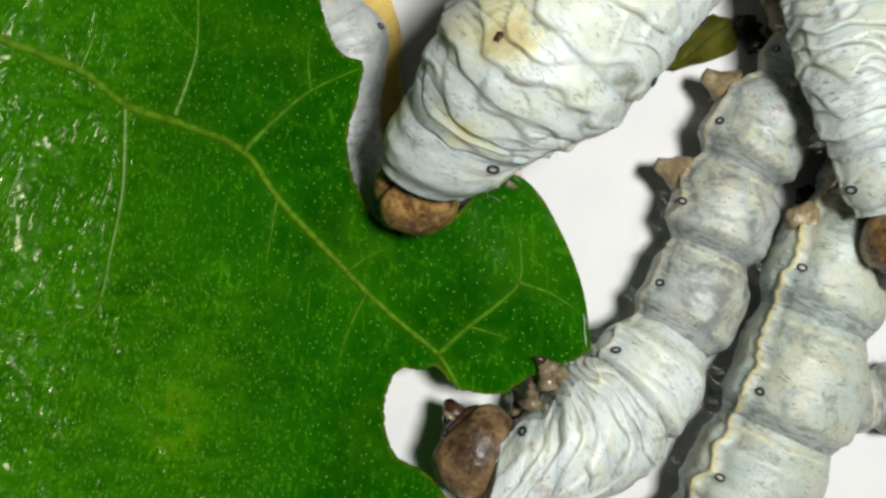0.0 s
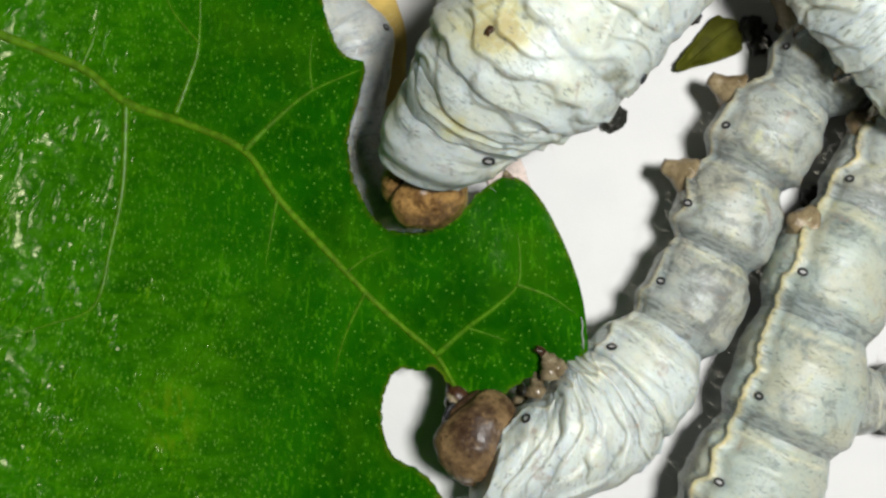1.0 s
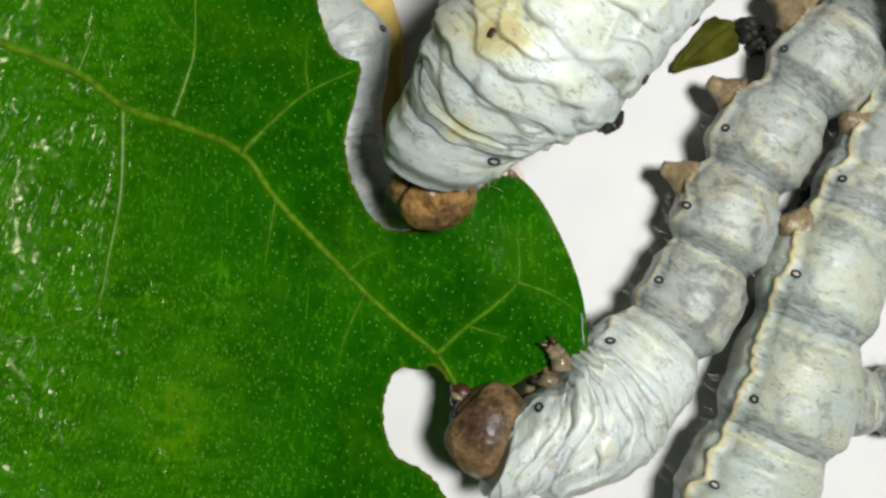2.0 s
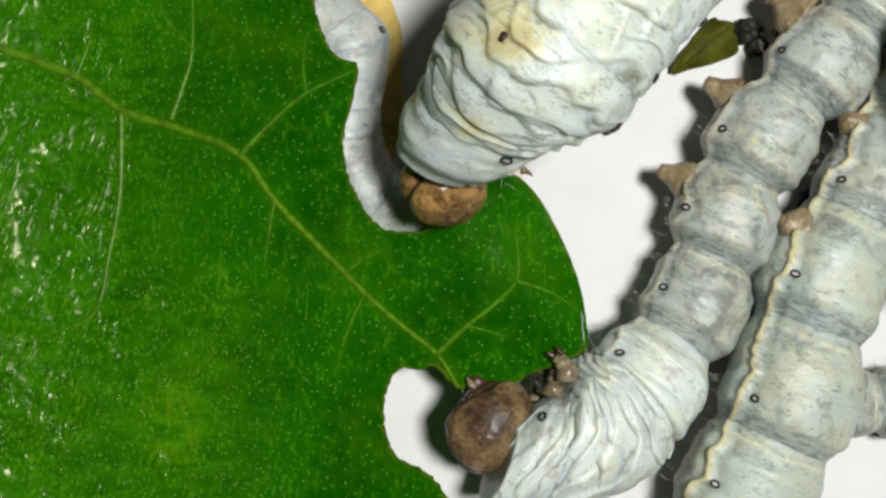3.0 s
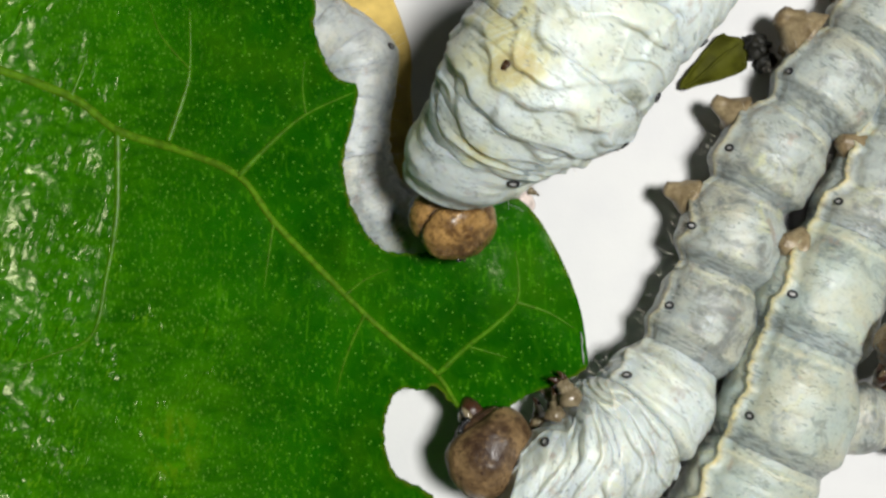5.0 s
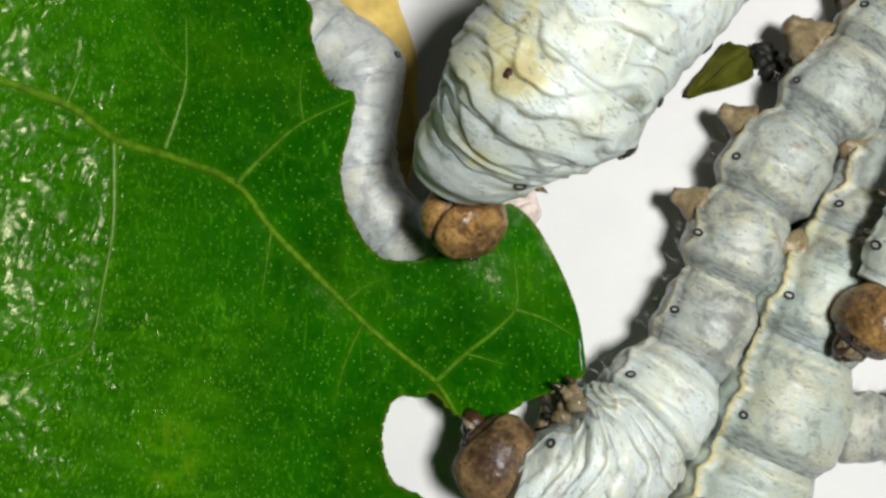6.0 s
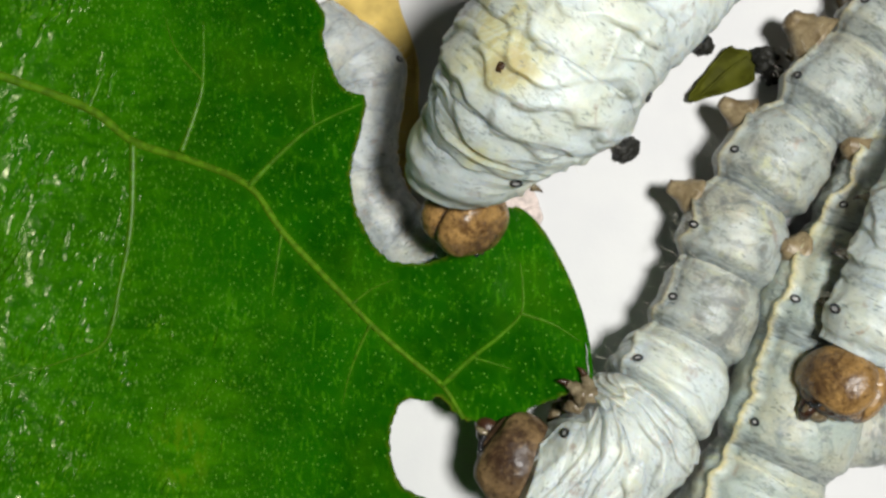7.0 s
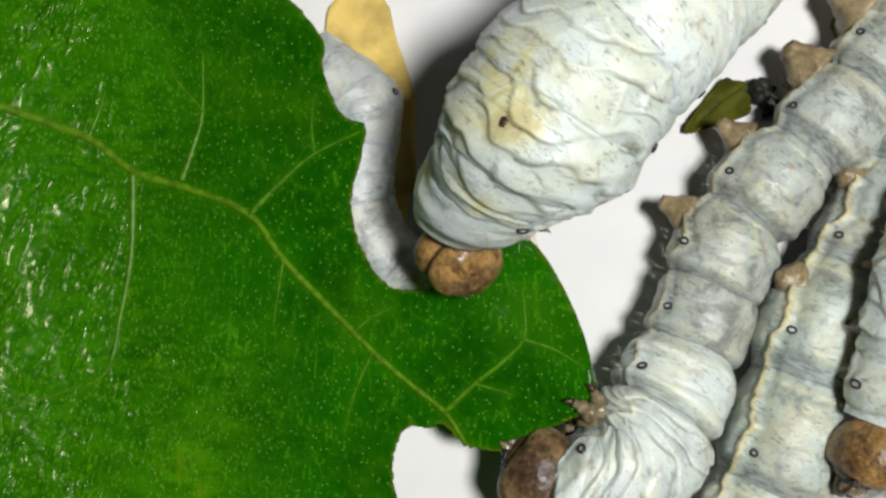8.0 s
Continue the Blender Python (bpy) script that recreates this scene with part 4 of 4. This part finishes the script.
frass((32.59, 4.60, 1.0), (1.0, 1.0, 1.0), 5)


# ---- what moves ----
LEAF_SHIFT = [(0.000, 0.000, 0.000, 0.00, 0.00, 0.00), (0.026, 0.048, 0.164, 0.18, 0.51, 0.09), (-0.596, 0.028, -0.372, 0.24, 0.52, -0.65), (-0.469, 0.135, -0.426, 0.45, 0.52, -0.26), (-0.371, 0.262, -0.393, -0.35, 0.20, 0.87), (-0.488, -0.053, -0.610, -0.65, -0.47, 0.72), (-0.700, -0.157, -0.675, -1.23, -0.08, 0.64), (-0.975, -0.076, -0.863, -0.11, 1.43, 0.82), (-2.439, 0.201, -0.950, 0.86, 3.88, 1.24), (-2.233, 0.104, -1.166, 0.87, 3.14, 0.38), (-1.099, 0.068, -0.979, -0.80, -1.47, 0.58), (-0.928, 0.468, -0.787, -0.53, -0.83, 0.70), (-0.689, 0.530, -0.976, -1.66, -0.99, 1.13)]
A_HEAD = [(0.00, 0.00), (0.18, 0.05), (0.18, 0.52), (0.78, 0.38), (2.02, 0.98), (3.24, 0.44), (1.12, -0.19), (1.57, -0.51), (2.27, 0.53), (2.41, 0.46), (2.21, 1.18), (1.21, 1.26), (2.10, 0.82)]
A_T1 = [(0.00, 0.00), (0.12, 0.04), (-0.71, 0.87), (-0.42, 0.79), (1.03, 1.38), (1.74, 1.17), (0.74, 0.37), (0.56, 0.53), (0.82, 2.16), (0.27, 1.94), (0.04, 2.30), (-0.42, 1.51), (0.99, 2.06)]
A_T3 = [(0.00, 0.00), (-0.09, -0.08), (-1.04, 0.53), (-0.81, 0.55), (0.32, 0.55), (0.90, 0.07), (0.77, 0.19), (0.06, 0.20), (-0.61, 0.61), (-1.32, 0.66), (-1.27, 1.49), (-1.66, 1.39), (-0.67, 0.79)]
A_A1 = [(0.00, 0.00), (-0.09, -0.05), (-1.03, 0.44), (-0.84, 0.42), (-0.04, 0.50), (0.43, 0.19), (0.35, 0.36), (-0.43, 0.37), (-1.16, 0.92), (-1.85, 0.99), (-2.06, 1.70), (-2.27, 1.63), (-1.38, 0.97)]
A_REST = [(0.00, 0.00), (0.00, 0.00), (-0.02, 0.01), (-0.01, 0.01), (-0.01, 0.01), (-0.01, 0.01), (-0.02, 0.04), (-0.03, 0.06), (-0.07, 0.12), (-0.07, 0.12), (-0.07, 0.13), (-0.07, 0.18), (-0.06, 0.26)]
B_HEAD = [(0.00, 0.00), (-0.24, 0.24), (-0.41, 1.39), (0.50, 1.72), (0.93, 2.53), (1.54, 2.44), (1.52, 2.23), (0.10, 1.73), (0.12, 1.67), (0.93, 1.78), (1.67, 2.05), (2.62, 3.32), (4.00, 3.63)]
B_T1 = [(0.00, 0.00), (-0.60, -0.29), (-0.37, 1.16), (0.62, 2.40), (1.11, 1.52), (1.47, 2.09), (1.51, 1.84), (0.99, 0.72), (0.40, 1.52), (1.00, 1.57), (1.42, 2.73), (1.89, 4.20), (3.35, 4.31)]
B_A1 = [(0.00, 0.00), (-0.07, -0.28), (-0.94, 0.27), (-0.96, 0.98), (0.12, 0.04), (0.55, -0.02), (0.53, -0.07), (0.28, -0.33), (-0.26, 0.48), (0.14, 1.24), (0.35, 2.40), (0.92, 4.58), (1.29, 4.87)]
B_A2 = [(0.00, 0.00), (0.14, -0.01), (-0.49, 0.06), (-0.48, 0.18), (0.16, -0.09), (0.46, -0.29), (0.31, -0.30), (0.07, -0.20), (-0.27, 0.13), (-0.40, 0.83), (-0.51, 1.70), (-0.43, 3.33), (-0.51, 3.90)]
B_A3 = [(0.00, 0.00), (0.15, 0.01), (-0.07, -0.19), (0.06, -0.39), (0.18, -0.21), (0.33, -0.53), (0.09, -0.58), (-0.10, -0.39), (-0.18, -0.24), (-0.44, 0.12), (-0.71, 0.75), (-0.88, 1.61), (-1.19, 2.08)]
B_A4 = [(0.00, 0.00), (0.08, -0.06), (0.04, -0.28), (0.35, -0.45), (0.11, -0.33), (0.20, -0.65), (0.02, -0.66), (-0.11, -0.57), (-0.09, -0.58), (-0.14, -0.24), (-0.42, 0.27), (-0.39, 0.68), (-0.59, 1.04)]
B_A5 = [(0.00, 0.00), (0.05, 0.00), (0.39, 0.35), (0.56, 0.28), (0.38, 0.26), (0.39, 0.09), (0.29, 0.00), (0.17, -0.11), (0.26, -0.15), (0.30, 0.07), (0.17, 0.60), (0.23, 0.65), (0.13, 0.75)]
C_A2 = [(0.00, 0.00), (-0.14, -0.08), (-0.53, -0.27), (-0.65, -0.41), (-0.53, -0.22), (-1.03, -0.15), (-1.55, -0.30), (-1.38, -0.50), (-2.79, 0.48), (-2.54, 0.48), (-2.02, 0.40), (-2.08, 0.50), (-1.74, 0.73)]
C_A3 = [(0.00, 0.00), (-0.07, 0.00), (-0.40, -0.29), (-0.65, -0.35), (-0.67, -0.18), (-0.90, -0.32), (-1.56, -0.41), (-1.46, -0.59), (-2.54, 0.05), (-2.63, 0.24), (-2.17, 0.27), (-2.30, 0.44), (-2.10, 0.58)]
C_A4 = [(0.00, 0.00), (-0.11, 0.00), (-0.27, -0.36), (-0.55, -0.30), (-0.57, -0.22), (-0.72, -0.38), (-1.38, -0.52), (-1.43, -0.71), (-2.12, -0.15), (-2.15, 0.11), (-1.92, 0.20), (-2.13, 0.42), (-1.93, 0.52)]
B_T2 = [(0.00, 0.00), (-0.44, -0.29), (-0.56, 0.88), (0.11, 1.97), (0.80, 0.94), (1.18, 1.32), (1.32, 1.04), (0.79, 0.27), (0.20, 0.69), (0.74, 0.79), (1.21, 1.77), (1.81, 3.31), (2.92, 3.45)]
B_T3 = [(0.00, 0.00), (-0.25, -0.28), (-0.74, 0.58), (-0.43, 1.47), (0.45, 0.44), (0.86, 0.61), (0.97, 0.39), (0.52, -0.08), (-0.04, 0.35), (0.44, 0.68), (0.82, 1.67), (1.47, 3.43), (2.19, 3.64)]
D_ROWS = [(0, 6.13, -7.58, 0, 34), (0.5, 10.61, -8.76, 0, 46), (1, 15.04, -9.66, 0, 55), (1.5, 17.70, -5.06, 0, 50), (3, 10.14, -0.75, 0, 20), (3.5, 8.24, 5.24, 0, 0), (4, 6.90, 11.82, 0, -15), (4.5, 11.44, 10.06, 0, -15), (6, 5.74, 12.93, 0, -12), (6.5, 4.28, 11.35, 0, -13), (7, 1.89, 6.90, 0, -9), (7.5, 0.00, 0.00, 0, 0), (8, 2.82, -0.56, 0, 0)]


def motions():
    walk(leaf, [(t, place(pose(*shift))) for t, shift in zip(T, LEAF_SHIFT)])
    creep(worm_a, {0: A_HEAD, 1: A_T1, 3: A_T3, 4: A_A1, 9: A_REST})
    creep(worm_b, {0: B_HEAD, 1: B_T1, 2: B_T2, 3: B_T3, 4: B_A1, 5: B_A2, 6: B_A3, 7: B_A4, 8: B_A5, 10: B_A5})
    creep(worm_c, {0: C_A2, 5: C_A2, 6: C_A3, 7: C_A4, 9: C_A4})
    walk(worm_d["thing"], [(t, place(pose(x, y, z, 0, 0, turn))) for t, x, y, z, turn in D_ROWS])


motions()
